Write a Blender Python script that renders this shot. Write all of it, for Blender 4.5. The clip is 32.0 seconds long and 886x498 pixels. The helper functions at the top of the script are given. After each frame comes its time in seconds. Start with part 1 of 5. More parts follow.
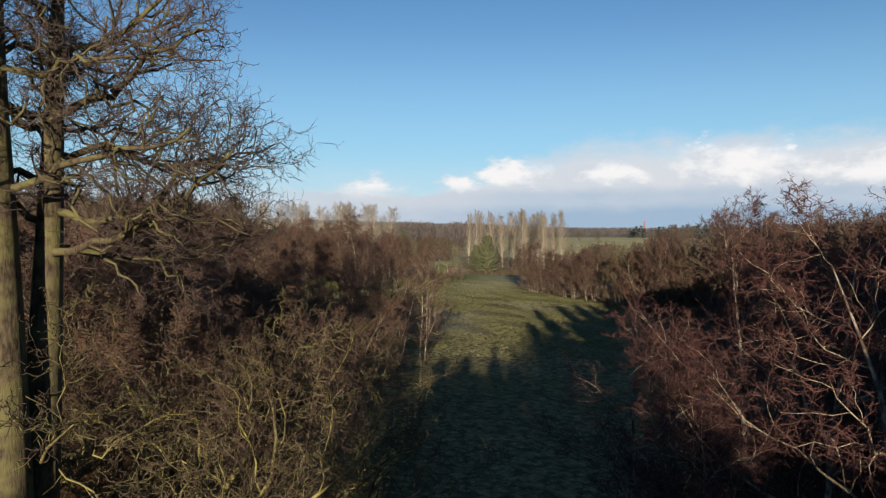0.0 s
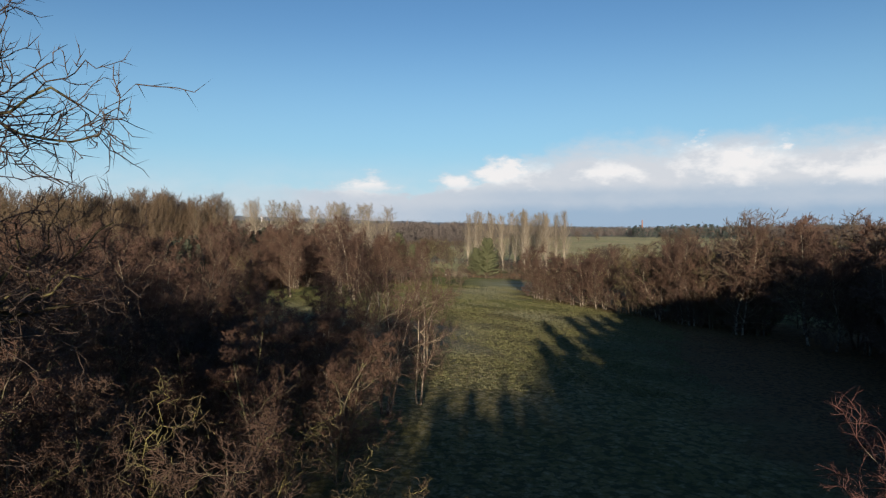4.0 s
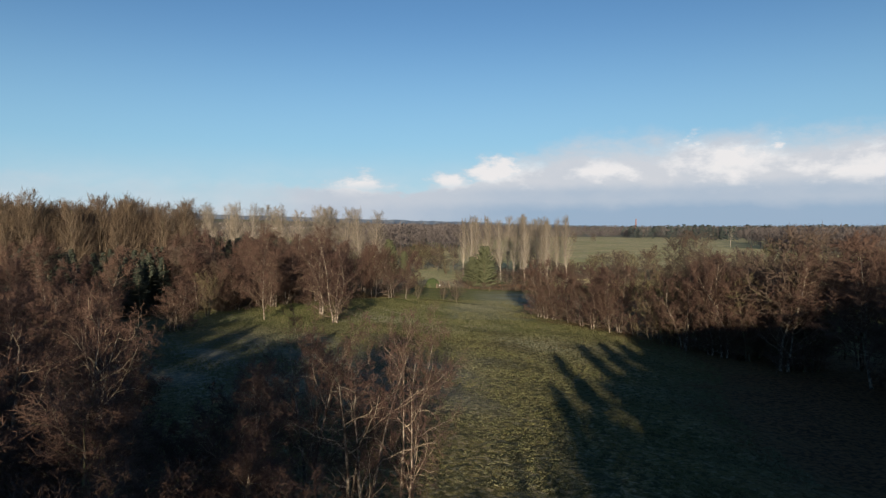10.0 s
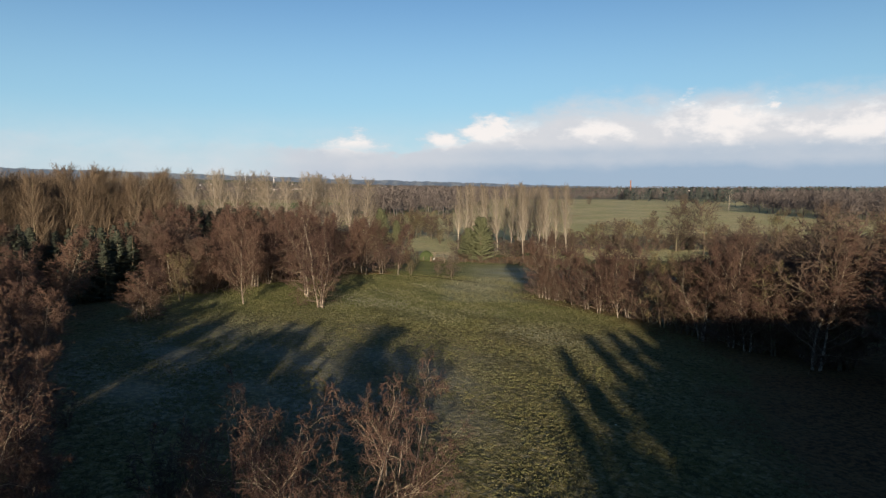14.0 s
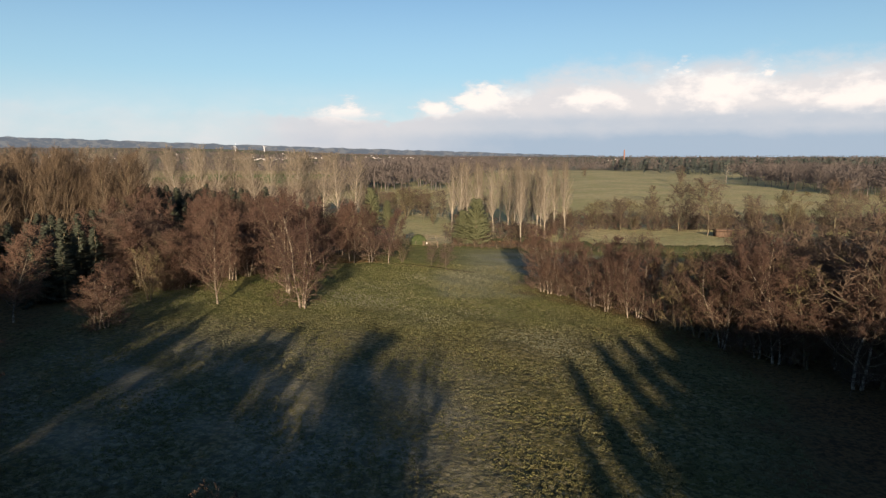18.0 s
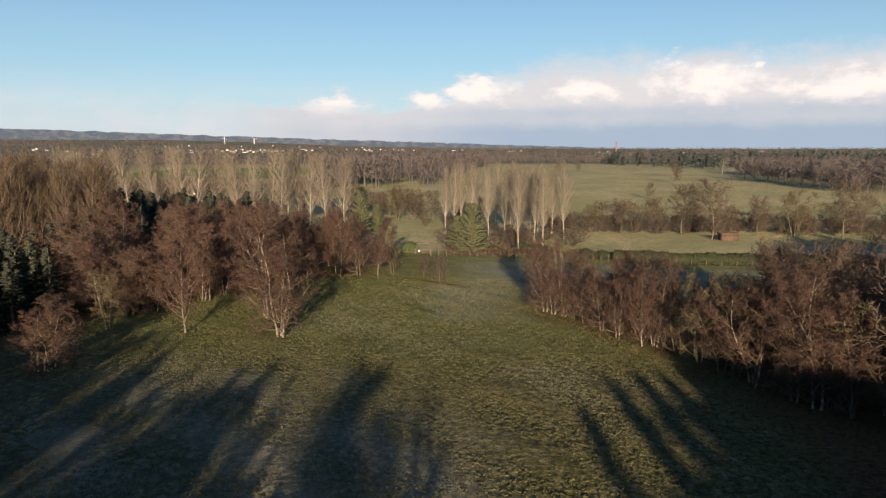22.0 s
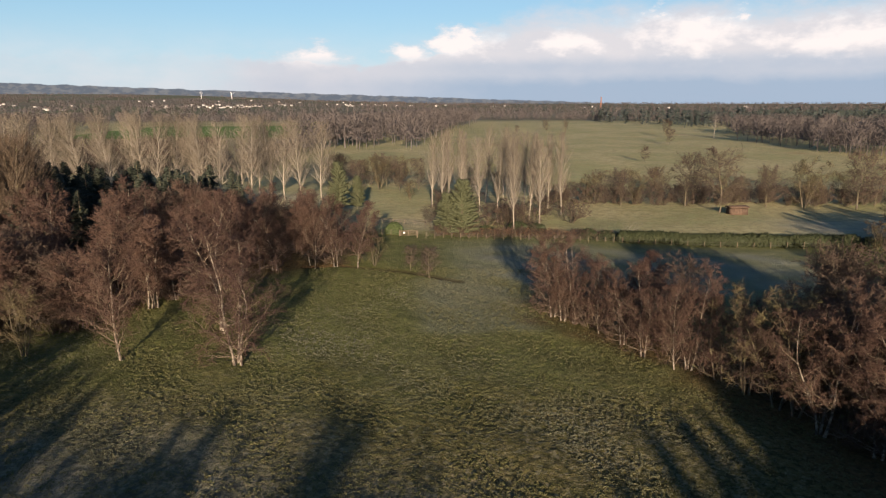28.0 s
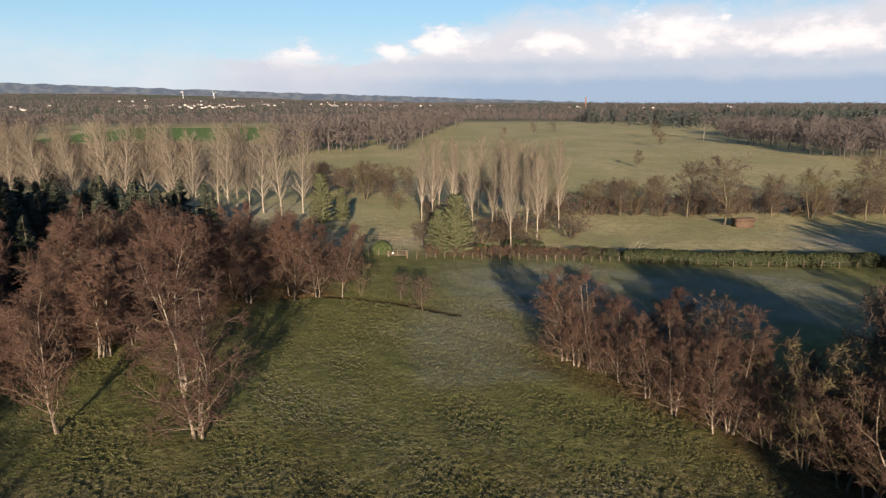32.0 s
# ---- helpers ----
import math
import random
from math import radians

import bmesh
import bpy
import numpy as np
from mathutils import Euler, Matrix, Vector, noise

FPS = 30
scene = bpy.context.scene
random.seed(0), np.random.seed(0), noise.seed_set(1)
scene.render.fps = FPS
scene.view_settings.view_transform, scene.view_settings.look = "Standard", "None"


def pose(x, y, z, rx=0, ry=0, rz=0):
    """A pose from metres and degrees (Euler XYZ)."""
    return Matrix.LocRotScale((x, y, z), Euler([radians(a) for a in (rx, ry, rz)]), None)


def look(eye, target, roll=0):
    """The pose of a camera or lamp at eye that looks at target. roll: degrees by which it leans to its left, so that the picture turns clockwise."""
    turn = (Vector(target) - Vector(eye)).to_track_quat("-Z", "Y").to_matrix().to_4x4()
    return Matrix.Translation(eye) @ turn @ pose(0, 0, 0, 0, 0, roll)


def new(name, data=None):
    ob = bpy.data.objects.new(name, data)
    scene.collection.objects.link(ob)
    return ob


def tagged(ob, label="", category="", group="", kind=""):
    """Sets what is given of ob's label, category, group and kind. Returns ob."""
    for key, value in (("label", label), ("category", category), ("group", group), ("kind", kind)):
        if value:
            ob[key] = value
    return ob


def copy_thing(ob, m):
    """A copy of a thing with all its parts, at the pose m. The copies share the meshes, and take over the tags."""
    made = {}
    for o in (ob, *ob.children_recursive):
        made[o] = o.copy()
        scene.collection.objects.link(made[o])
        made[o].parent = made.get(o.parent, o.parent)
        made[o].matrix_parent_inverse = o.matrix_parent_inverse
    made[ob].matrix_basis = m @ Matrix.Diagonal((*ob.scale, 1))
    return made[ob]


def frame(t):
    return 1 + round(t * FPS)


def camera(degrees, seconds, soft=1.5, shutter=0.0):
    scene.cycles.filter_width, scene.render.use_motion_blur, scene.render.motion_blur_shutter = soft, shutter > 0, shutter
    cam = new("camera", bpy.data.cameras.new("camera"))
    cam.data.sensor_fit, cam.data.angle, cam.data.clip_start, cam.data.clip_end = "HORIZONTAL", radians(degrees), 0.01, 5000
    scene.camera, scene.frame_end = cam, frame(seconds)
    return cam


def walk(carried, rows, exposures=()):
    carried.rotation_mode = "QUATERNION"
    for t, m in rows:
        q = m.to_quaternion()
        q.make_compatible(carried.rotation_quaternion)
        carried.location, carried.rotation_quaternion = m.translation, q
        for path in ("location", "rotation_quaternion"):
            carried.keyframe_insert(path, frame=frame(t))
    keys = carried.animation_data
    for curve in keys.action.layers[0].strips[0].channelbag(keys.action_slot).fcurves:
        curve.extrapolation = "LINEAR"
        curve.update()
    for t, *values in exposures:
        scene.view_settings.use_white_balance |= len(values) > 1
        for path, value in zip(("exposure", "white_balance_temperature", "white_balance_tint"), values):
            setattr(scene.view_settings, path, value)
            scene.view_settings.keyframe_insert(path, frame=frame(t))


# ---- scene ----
cam = camera(69.47, 32.0, 1.2)
PATH = [
    (0, pose(-0.018, 0.433, 13.568, 88.150, 0, 0.680)),
    (1, pose(-0.131, 2.853, 13.720, 88.120, 0, 0.604)),
    (2, pose(-0.225, 5.253, 13.891, 88.090, 0, 0.529)),
    (3, pose(-0.303, 7.634, 14.091, 88.061, 0, 0.453)),
    (3.5, pose(-0.337, 8.816, 14.205, 88.059, 0, 0.442)),
    (4.5, pose(-0.396, 11.165, 14.463, 88.030, 0, 0.419)),
    (5.5, pose(-0.446, 13.494, 14.766, 88.002, 0, 0.396)),
    (6, pose(-0.468, 14.651, 14.935, 88.000, 0, 0.385)),
    (7, pose(-0.507, 16.952, 15.309, 88.000, 0, 0.336)),
    (8, pose(-0.540, 19.237, 15.730, 88.001, 0, 0.144)),
    (9, pose(-0.569, 21.508, 16.198, 88.002, 0, 0.000)),
    (9.5, pose(-0.582, 22.640, 16.447, 88.038, 0, -0.088)),
    (10, pose(-0.595, 23.770, 16.707, 87.921, 0, -0.176)),
    (10.5, pose(-0.607, 24.898, 16.976, 87.552, 0, -0.217)),
    (11, pose(-0.619, 26.025, 17.255, 86.980, 0, -0.353)),
    (11.5, pose(-0.630, 27.151, 17.541, 86.247, 0, -0.413)),
    (12, pose(-0.641, 28.277, 17.835, 85.767, 0, -0.522)),
    (12.5, pose(-0.652, 29.403, 18.136, 85.338, 0, -0.535)),
    (13, pose(-0.662, 30.530, 18.442, 85.011, 0, -0.595)),
    (13.5, pose(-0.672, 31.659, 18.754, 84.703, 0, -0.712)),
    (14, pose(-0.683, 32.789, 19.069, 84.395, 0, -0.733)),
    (14.5, pose(-0.693, 33.922, 19.388, 83.985, 0, -0.802)),
    (15.5, pose(-0.714, 36.198, 20.033, 83.318, 0, -0.963)),
    (16.5, pose(-0.736, 38.489, 20.680, 82.652, 0, -1.125)),
    (17, pose(-0.747, 39.642, 21.003, 82.352, 0, -1.236)),
    (17.5, pose(-0.759, 40.801, 21.323, 81.951, 0, -1.300)),
    (18, pose(-0.771, 41.966, 21.641, 81.651, 0, -1.412)),
    (18.5, pose(-0.783, 43.137, 21.956, 81.250, 0, -1.475)),
    (19, pose(-0.796, 44.315, 22.266, 80.950, 0, -1.587)),
    (19.5, pose(-0.810, 45.500, 22.572, 80.886, 0, -1.649)),
    (20, pose(-0.824, 46.693, 22.872, 80.873, 0, -1.759)),
    (21, pose(-0.855, 49.104, 23.455, 80.897, 0, -1.931)),
    (22, pose(-0.891, 51.550, 24.011, 80.911, 0, -2.176)),
    (23, pose(-0.931, 54.033, 24.537, 80.925, 0, -2.373)),
    (23.5, pose(-0.953, 55.289, 24.789, 80.878, 0, -2.566)),
    (24, pose(-0.977, 56.555, 25.034, 80.781, 0, -2.711)),
    (24.5, pose(-1.003, 57.830, 25.271, 80.633, 0, -2.761)),
    (25, pose(-1.031, 59.115, 25.502, 80.029, 0, -2.906)),
    (25.5, pose(-1.062, 60.409, 25.726, 79.425, 0, -3.004)),
    (26, pose(-1.095, 61.714, 25.944, 78.872, 0, -3.149)),
    (26.5, pose(-1.131, 63.027, 26.157, 78.282, 0, -3.231)),
    (27, pose(-1.170, 64.350, 26.366, 77.691, 0, -3.384)),
    (27.5, pose(-1.212, 65.682, 26.571, 77.253, 0, -3.537)),
    (28, pose(-1.259, 67.023, 26.775, 76.966, 0, -3.714)),
    (28.5, pose(-1.309, 68.372, 26.977, 76.882, 0, -3.891)),
    (29, pose(-1.364, 69.728, 27.181, 76.950, 0, -4.068)),
    (30, pose(-1.488, 72.463, 27.597, 76.904, 0, -4.401)),
    (31, pose(-1.635, 75.221, 28.038, 76.857, 0, -4.733)),
    (32, pose(-1.808, 77.996, 28.525, 76.912, 0, -5.066)),
]
walk(cam, PATH, [(0, 1.0, 6640, 10), (3, 0.95, 6620, 10), (6, 0.87, 6600, 10), (11, 0.84, 6650, 11), (14, 0.96, 6880, 12), (19, 1.12, 7450, 16), (26, 1.04, 7200, 17), (32, 1.15, 7020, 17)])


# ---- light ----
SUN_EL, SUN_AZ = 11.8, 181.6          # degrees; azimuth clockwise from +y
world = bpy.data.worlds.new("sky")
scene.world = world
world.use_nodes = True
wn, wl = world.node_tree.nodes, world.node_tree.links
wn.clear()


def wnode(kind, **inputs):
    n = wn.new(kind)
    for k, v in inputs.items():
        n.inputs[k].default_value = v
    return n


def wmath(op, a, b=None, clamp=False):
    n = wn.new("ShaderNodeMath")
    n.operation, n.use_clamp = op, clamp
    for i, v in enumerate((a, b)):
        if v is None:
            continue
        if isinstance(v, (int, float)):
            n.inputs[i].default_value = v
        else:
            wl.new(v, n.inputs[i])
    return n.outputs[0]


def wrange(v, lo, hi):
    n = wn.new("ShaderNodeMapRange")
    n.interpolation_type = "SMOOTHSTEP"
    wl.new(v, n.inputs[0])
    n.inputs[1].default_value, n.inputs[2].default_value = lo, hi
    return n.outputs[0]


sky = wn.new("ShaderNodeTexSky")
sky.sky_type, sky.sun_disc = "NISHITA", False
sky.sun_elevation, sky.sun_rotation = radians(SUN_EL), radians(SUN_AZ)
sky.altitude, sky.air_density, sky.dust_density, sky.ozone_density = 50, 1.0, 0.15, 3.5
coord = wn.new("ShaderNodeTexCoord")
sep = wn.new("ShaderNodeSeparateXYZ")
wl.new(coord.outputs["Generated"], sep.inputs[0])
dx, dy, dz = sep.outputs[0], sep.outputs[1], sep.outputs[2]
stretch = wn.new("ShaderNodeMapping")
stretch.inputs["Scale"].default_value = (1.0, 1.0, 2.0)
wl.new(coord.outputs["Generated"], stretch.inputs[0])


def wnoise(scale, detail, rough):
    n = wnode("ShaderNodeTexNoise", Scale=scale, Detail=detail, Roughness=rough)
    wl.new(stretch.outputs[0], n.inputs["Vector"])
    return n.outputs["Fac"]


billow, wisp = wnoise(7.5, 7, 0.58), wnoise(13.0, 5, 0.6)
puff = wmath("SUBTRACT", wnoise(22.0, 6, 0.6), 0.5)
# a bank of cloud that lies along the horizon and rises towards +x
top = wmath("ADD", wmath("MULTIPLY", wrange(dx, -0.05, 0.26), 0.071), 0.065)
edge = wmath("ADD", top, wmath("ADD", wmath("MULTIPLY", wmath("SUBTRACT", billow, 0.5), 0.075), wmath("MULTIPLY", puff, 0.05)))
depth = wmath("SUBTRACT", edge, dz)
thick = wmath("ADD", wmath("MULTIPLY", wrange(wmath("ADD", dx, wmath("MULTIPLY", wisp, 0.10)), -0.26, -0.12), 0.72), 0.20)
right = wrange(dx, 0.0, 0.22)
crisp, soft_top = wrange(depth, -0.006, 0.012), wrange(depth, -0.014, 0.040)
cover = wmath("MULTIPLY", wmath("ADD", crisp, wmath("MULTIPLY", right, wmath("SUBTRACT", soft_top, crisp))), thick)
# the sunlit heads that stand out of it: bearing, height, half width, half height
heads = None
for hx, hz, rx, rz in ((0.405, 0.092, 0.065, 0.030), (-0.130, 0.062, 0.042, 0.020), (0.095, 0.084, 0.048, 0.018), (0.235, 0.082, 0.050, 0.014), (0.575, 0.080, 0.080, 0.022), (0.015, 0.066, 0.03, 0.012)):
    ax, az = wmath("DIVIDE", wmath("SUBTRACT", dx, hx), rx), wmath("DIVIDE", wmath("SUBTRACT", dz, hz), rz)
    far_off = wmath("SQRT", wmath("ADD", wmath("MULTIPLY", ax, ax), wmath("MULTIPLY", az, az)))
    one = wrange(wmath("ADD", far_off, wmath("MULTIPLY", puff, 4.0)), 1.45, 0.25)
    heads = one if heads is None else wmath("MAXIMUM", heads, one)
heads = wmath("MULTIPLY", heads, wrange(wmath("ADD", dz, wmath("MULTIPLY", puff, 0.02)), 0.036, 0.070))
cover = wmath("MAXIMUM", cover, wmath("MULTIPLY", heads, 0.95))
low = wmath("MULTIPLY", wrange(wmath("ADD", dz, wmath("MULTIPLY", wisp, 0.016)), 0.078, 0.058), 0.52)
base = wmath("MULTIPLY", wrange(wmath("ADD", dz, wmath("MULTIPLY", wisp, 0.02)), 0.052, 0.030), 0.48)
shade = wmath("ADD", wmath("MULTIPLY", wmath("ADD", low, base), wmath("ADD", wmath("MULTIPLY", wrange(dx, -0.15, 0.22), 0.6), 0.4)), wmath("MULTIPLY", wrange(billow, 0.40, 0.62), 0.12), True)
mass = wn.new("ShaderNodeMix")
mass.data_type = "RGBA"
mass.inputs[6].default_value, mass.inputs[7].default_value = (6.3, 6.5, 7.0, 1), (3.0, 4.2, 5.7, 1)
wl.new(shade, mass.inputs[0])
tone = wn.new("ShaderNodeMix")
tone.data_type = "RGBA"
wl.new(wmath("MULTIPLY", heads, 0.75), tone.inputs[0])
wl.new(mass.outputs[2], tone.inputs[6])
tone.inputs[7].default_value = (9.3, 9.0, 8.9, 1)
blend = wn.new("ShaderNodeMix")
blend.data_type = "RGBA"
wl.new(cover, blend.inputs[0])
haze = wn.new("ShaderNodeMix")
haze.data_type = "RGBA"
wl.new(wmath("MULTIPLY", wrange(dz, 0.34, 0.0), 0.75), haze.inputs[0])
deep = wn.new("ShaderNodeMix")
deep.data_type, deep.blend_type = "RGBA", "MULTIPLY"
deep.inputs[0].default_value, deep.inputs[7].default_value = 1.0, (0.90, 1.07, 1.15, 1)
wl.new(sky.outputs[0], deep.inputs[6])
wl.new(deep.outputs[2], haze.inputs[6])
haze.inputs[7].default_value = (3.35, 5.95, 7.9, 1)
veil = wn.new("ShaderNodeMix")
veil.data_type = "RGBA"
wl.new(wmath("MULTIPLY", wrange(dz, 0.13, 0.01), wmath("ADD", wmath("MULTIPLY", wisp, 0.9), 0.02)), veil.inputs[0])
wl.new(haze.outputs[2], veil.inputs[6])
veil.inputs[7].default_value = (6.9, 7.1, 7.6, 1)
wl.new(veil.outputs[2], blend.inputs[6])
wl.new(tone.outputs[2], blend.inputs[7])
# hills painted into the sky in haze blue at the edge of sight, higher towards -x
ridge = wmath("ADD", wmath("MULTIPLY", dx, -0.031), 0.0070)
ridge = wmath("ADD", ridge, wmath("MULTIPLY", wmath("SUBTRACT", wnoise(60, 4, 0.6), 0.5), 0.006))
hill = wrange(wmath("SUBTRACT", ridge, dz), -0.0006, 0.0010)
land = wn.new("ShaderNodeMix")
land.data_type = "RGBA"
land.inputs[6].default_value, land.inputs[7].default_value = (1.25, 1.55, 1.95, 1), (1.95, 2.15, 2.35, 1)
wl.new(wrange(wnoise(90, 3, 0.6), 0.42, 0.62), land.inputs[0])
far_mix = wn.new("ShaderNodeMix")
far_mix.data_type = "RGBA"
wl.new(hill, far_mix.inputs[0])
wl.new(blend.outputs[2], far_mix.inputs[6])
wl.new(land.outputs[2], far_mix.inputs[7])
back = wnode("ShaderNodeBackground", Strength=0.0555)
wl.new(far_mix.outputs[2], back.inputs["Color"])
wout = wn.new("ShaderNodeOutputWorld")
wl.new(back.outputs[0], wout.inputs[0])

sun = new("sun", bpy.data.lights.new("sun", "SUN"))
sun.data.energy, sun.data.angle, sun.data.color = 5.0, radians(0.6), (1.0, 0.84, 0.64)
sun.matrix_world = look((0, 0, 0), (math.sin(radians(SUN_AZ + 180)), math.cos(radians(SUN_AZ + 180)), -math.tan(radians(SUN_EL))))

# ---- materials ----


class Mat:
    """A node material with short-hand for its usual nodes."""

    def __init__(self, name, rough=0.9, metal=0.0, spec=0.3):
        self.m = bpy.data.materials.new(name)
        self.m.use_nodes = True
        self.n, self.l = self.m.node_tree.nodes, self.m.node_tree.links
        self.b = self.n["Principled BSDF"]
        self.b.inputs["Roughness"].default_value = rough
        self.b.inputs["Metallic"].default_value = metal
        self.b.inputs["Specular IOR Level"].default_value = spec
        self.pos = self.n.new("ShaderNodeTexCoord").outputs["Object"]

    def put(self, v, socket):
        if isinstance(v, (int, float)):
            socket.default_value = v
        elif isinstance(v, tuple):
            socket.default_value = (*v, 1)
        else:
            self.l.new(v, socket)

    def scaled(self, s):
        n = self.n.new("ShaderNodeMapping")
        n.inputs["Scale"].default_value = s
        self.l.new(self.pos, n.inputs[0])
        return n.outputs[0]

    def noise(self, scale, detail=4, rough=0.6, vec=None):
        n = self.n.new("ShaderNodeTexNoise")
        n.inputs["Scale"].default_value, n.inputs["Detail"].default_value, n.inputs["Roughness"].default_value = scale, detail, rough
        self.l.new(vec or self.pos, n.inputs["Vector"])
        return n.outputs["Fac"]

    def cells(self, scale, out="Distance", vec=None):
        n = self.n.new("ShaderNodeTexVoronoi")
        n.inputs["Scale"].default_value = scale
        self.l.new(vec or self.pos, n.inputs["Vector"])
        return n.outputs[out]

    def step(self, v, lo, hi):
        n = self.n.new("ShaderNodeMapRange")
        n.interpolation_type = "SMOOTHSTEP"
        self.l.new(v, n.inputs[0])
        n.inputs[1].default_value, n.inputs[2].default_value = lo, hi
        return n.outputs[0]

    def math(self, op, a, b):
        n = self.n.new("ShaderNodeMath")
        n.operation = op
        for i, v in enumerate((a, b)):
            if isinstance(v, (int, float)):
                n.inputs[i].default_value = v
            else:
                self.l.new(v, n.inputs[i])
        return n.outputs[0]

    def mix(self, f, a, b):
        n = self.n.new("ShaderNodeMix")
        n.data_type = "RGBA"
        self.put(f, n.inputs[0])
        self.put(a, n.inputs[6])
        self.put(b, n.inputs[7])
        return n.outputs[2]

    def attr(self, name):
        n = self.n.new("ShaderNodeAttribute")
        n.attribute_name = name
        return n.outputs["Fac"]

    def chance(self):
        return self.n.new("ShaderNodeObjectInfo").outputs["Random"]

    def island(self):
        return self.n.new("ShaderNodeNewGeometry").outputs["Random Per Island"]

    def done(self, colour, bump=None, depth=0.02, strength=0.6):
        self.put(colour, self.b.inputs["Base Color"])
        if bump is not None:
            n = self.n.new("ShaderNodeBump")
            n.inputs["Strength"].default_value, n.inputs["Distance"].default_value = strength, depth
            self.l.new(bump, n.inputs["Height"])
            self.l.new(n.outputs[0], self.b.inputs["Normal"])
        return self.m


def bark(name, dark, light, patch=None, amount=0.5):
    k = Mat(name, 0.92, 0, 0.2)
    fine = k.noise(14, 5, 0.65, k.scaled((1, 1, 0.3)))
    c = k.mix(k.step(fine, 0.35, 0.65), dark, light)
    if patch:
        c = k.mix(k.step(k.noise(1.7, 4, 0.6), 1 - amount - 0.12, 1 - amount + 0.12), c, patch)
    return k.done(c, fine, 0.03, 0.8)


def twig(name, a, b, lichen=None):
    k = Mat(name, 0.8, 0, 0.25)
    c = k.mix(k.chance(), a, b)
    c = k.mix(k.math("MULTIPLY", k.island(), 0.6), c, tuple(0.6 * v for v in a))
    if lichen:
        c = k.mix(k.step(k.noise(1.1, 3), 0.48, 0.6), c, lichen)
    return k.done(c)


def leafage(name, a, b):
    k = Mat(name, 0.65, 0, 0.3)
    c = k.mix(k.island(), a, b)
    c = k.mix(k.math("MULTIPLY", k.chance(), 0.5), c, tuple(0.55 * v for v in a))
    return k.done(c)


def plain(name, a, b, scale=3.0, rough=0.8, metal=0.0):
    k = Mat(name, rough, metal)
    n = k.noise(scale, 5, 0.65)
    return k.done(k.mix(k.step(n, 0.35, 0.65), a, b), n, 0.01, 0.4)


M_BIRCH = bark("birch_bark", (0.13, 0.11, 0.085), (0.34, 0.30, 0.245), (0.055, 0.042, 0.034), 0.5)
M_LIMB = bark("birch_limb_bark", (0.075, 0.056, 0.041), (0.225, 0.182, 0.135))
M_PALE = bark("pale_limb_bark", (0.105, 0.083, 0.058), (0.30, 0.25, 0.185))
M_GREY = bark("grey_bark", (0.061, 0.049, 0.037), (0.144, 0.119, 0.090), (0.144, 0.144, 0.065), 0.42)
M_OAK = bark("oak_bark", (0.024, 0.019, 0.013), (0.080, 0.062, 0.042), (0.095, 0.088, 0.040), 0.5)
M_LICHEN = bark("lichened_bark", (0.038, 0.032, 0.017), (0.108, 0.091, 0.045), (0.168, 0.154, 0.056), 0.5)
M_POPLAR = bark("poplar_bark", (0.165, 0.145, 0.115), (0.36, 0.32, 0.265))
T_BIRCH = twig("birch_twigs", (0.071, 0.041, 0.032), (0.113, 0.069, 0.050))
T_BROWN = twig("brown_twigs", (0.078, 0.055, 0.041), (0.107, 0.077, 0.058))
# the haze of distance is greyed into this twig colour
T_FAR_HAZY = twig("hazy_far_twigs", (0.098, 0.084, 0.080), (0.127, 0.110, 0.103))
T_DIM = twig("plantation_twigs", (0.108, 0.078, 0.052), (0.137, 0.101, 0.066))
T_OAK = twig("oak_twigs", (0.055, 0.041, 0.036), (0.086, 0.062, 0.053))
T_THICKET = twig("thicket_twigs", (0.052, 0.037, 0.025), (0.082, 0.060, 0.038), (0.088, 0.078, 0.036))
T_DUSK = twig("dusky_twigs", (0.058, 0.036, 0.028), (0.084, 0.053, 0.040))
T_RED = twig("red_birch_twigs", (0.068, 0.031, 0.029), (0.094, 0.043, 0.037))
T_OLIVE = twig("olive_twigs", (0.078, 0.057, 0.034), (0.104, 0.080, 0.047), (0.108, 0.094, 0.044))
T_BRACKEN = twig("dead_bracken", (0.19, 0.105, 0.060), (0.29, 0.175, 0.105))
T_POPLAR = twig("poplar_twigs", (0.158, 0.133, 0.100), (0.235, 0.200, 0.150))
L_SPRUCE = leafage("spruce_needles", (0.022, 0.030, 0.020), (0.041, 0.049, 0.033))
L_PINE = leafage("pine_needles", (0.050, 0.057, 0.028), (0.084, 0.093, 0.048))
L_BUSH = leafage("bush_leaves", (0.036, 0.056, 0.018), (0.072, 0.095, 0.034))
L_HEDGE = leafage("hedge_leaves", (0.018, 0.027, 0.010), (0.036, 0.043, 0.016))
# needle colour made bluish, with the haze of distance mixed in
L_HAZY_CONIFER = leafage("hazy_far_conifers", (0.034, 0.047, 0.045), (0.050, 0.064, 0.056))
M_POST = plain("weathered_timber", (0.094, 0.072, 0.050), (0.173, 0.137, 0.097), 6)
M_WIRE = plain("fence_wire", (0.086, 0.079, 0.072), (0.144, 0.137, 0.130), 9, 0.7, 0.3)
M_RUST = plain("rusty_sheet", (0.072, 0.047, 0.032), (0.115, 0.076, 0.054), 2)
M_RENDER = plain("white_render", (0.40, 0.38, 0.36), (0.60, 0.58, 0.55), 0.05)
M_SLATE = plain("slate", (0.050, 0.050, 0.058), (0.094, 0.086, 0.086), 0.6)
M_BRICK = plain("chimney_brick", (0.173, 0.079, 0.054), (0.245, 0.122, 0.086), 0.5)
M_WHITE = plain("white_coating", (0.74, 0.75, 0.76), (0.82, 0.82, 0.82), 0.3, 0.5)
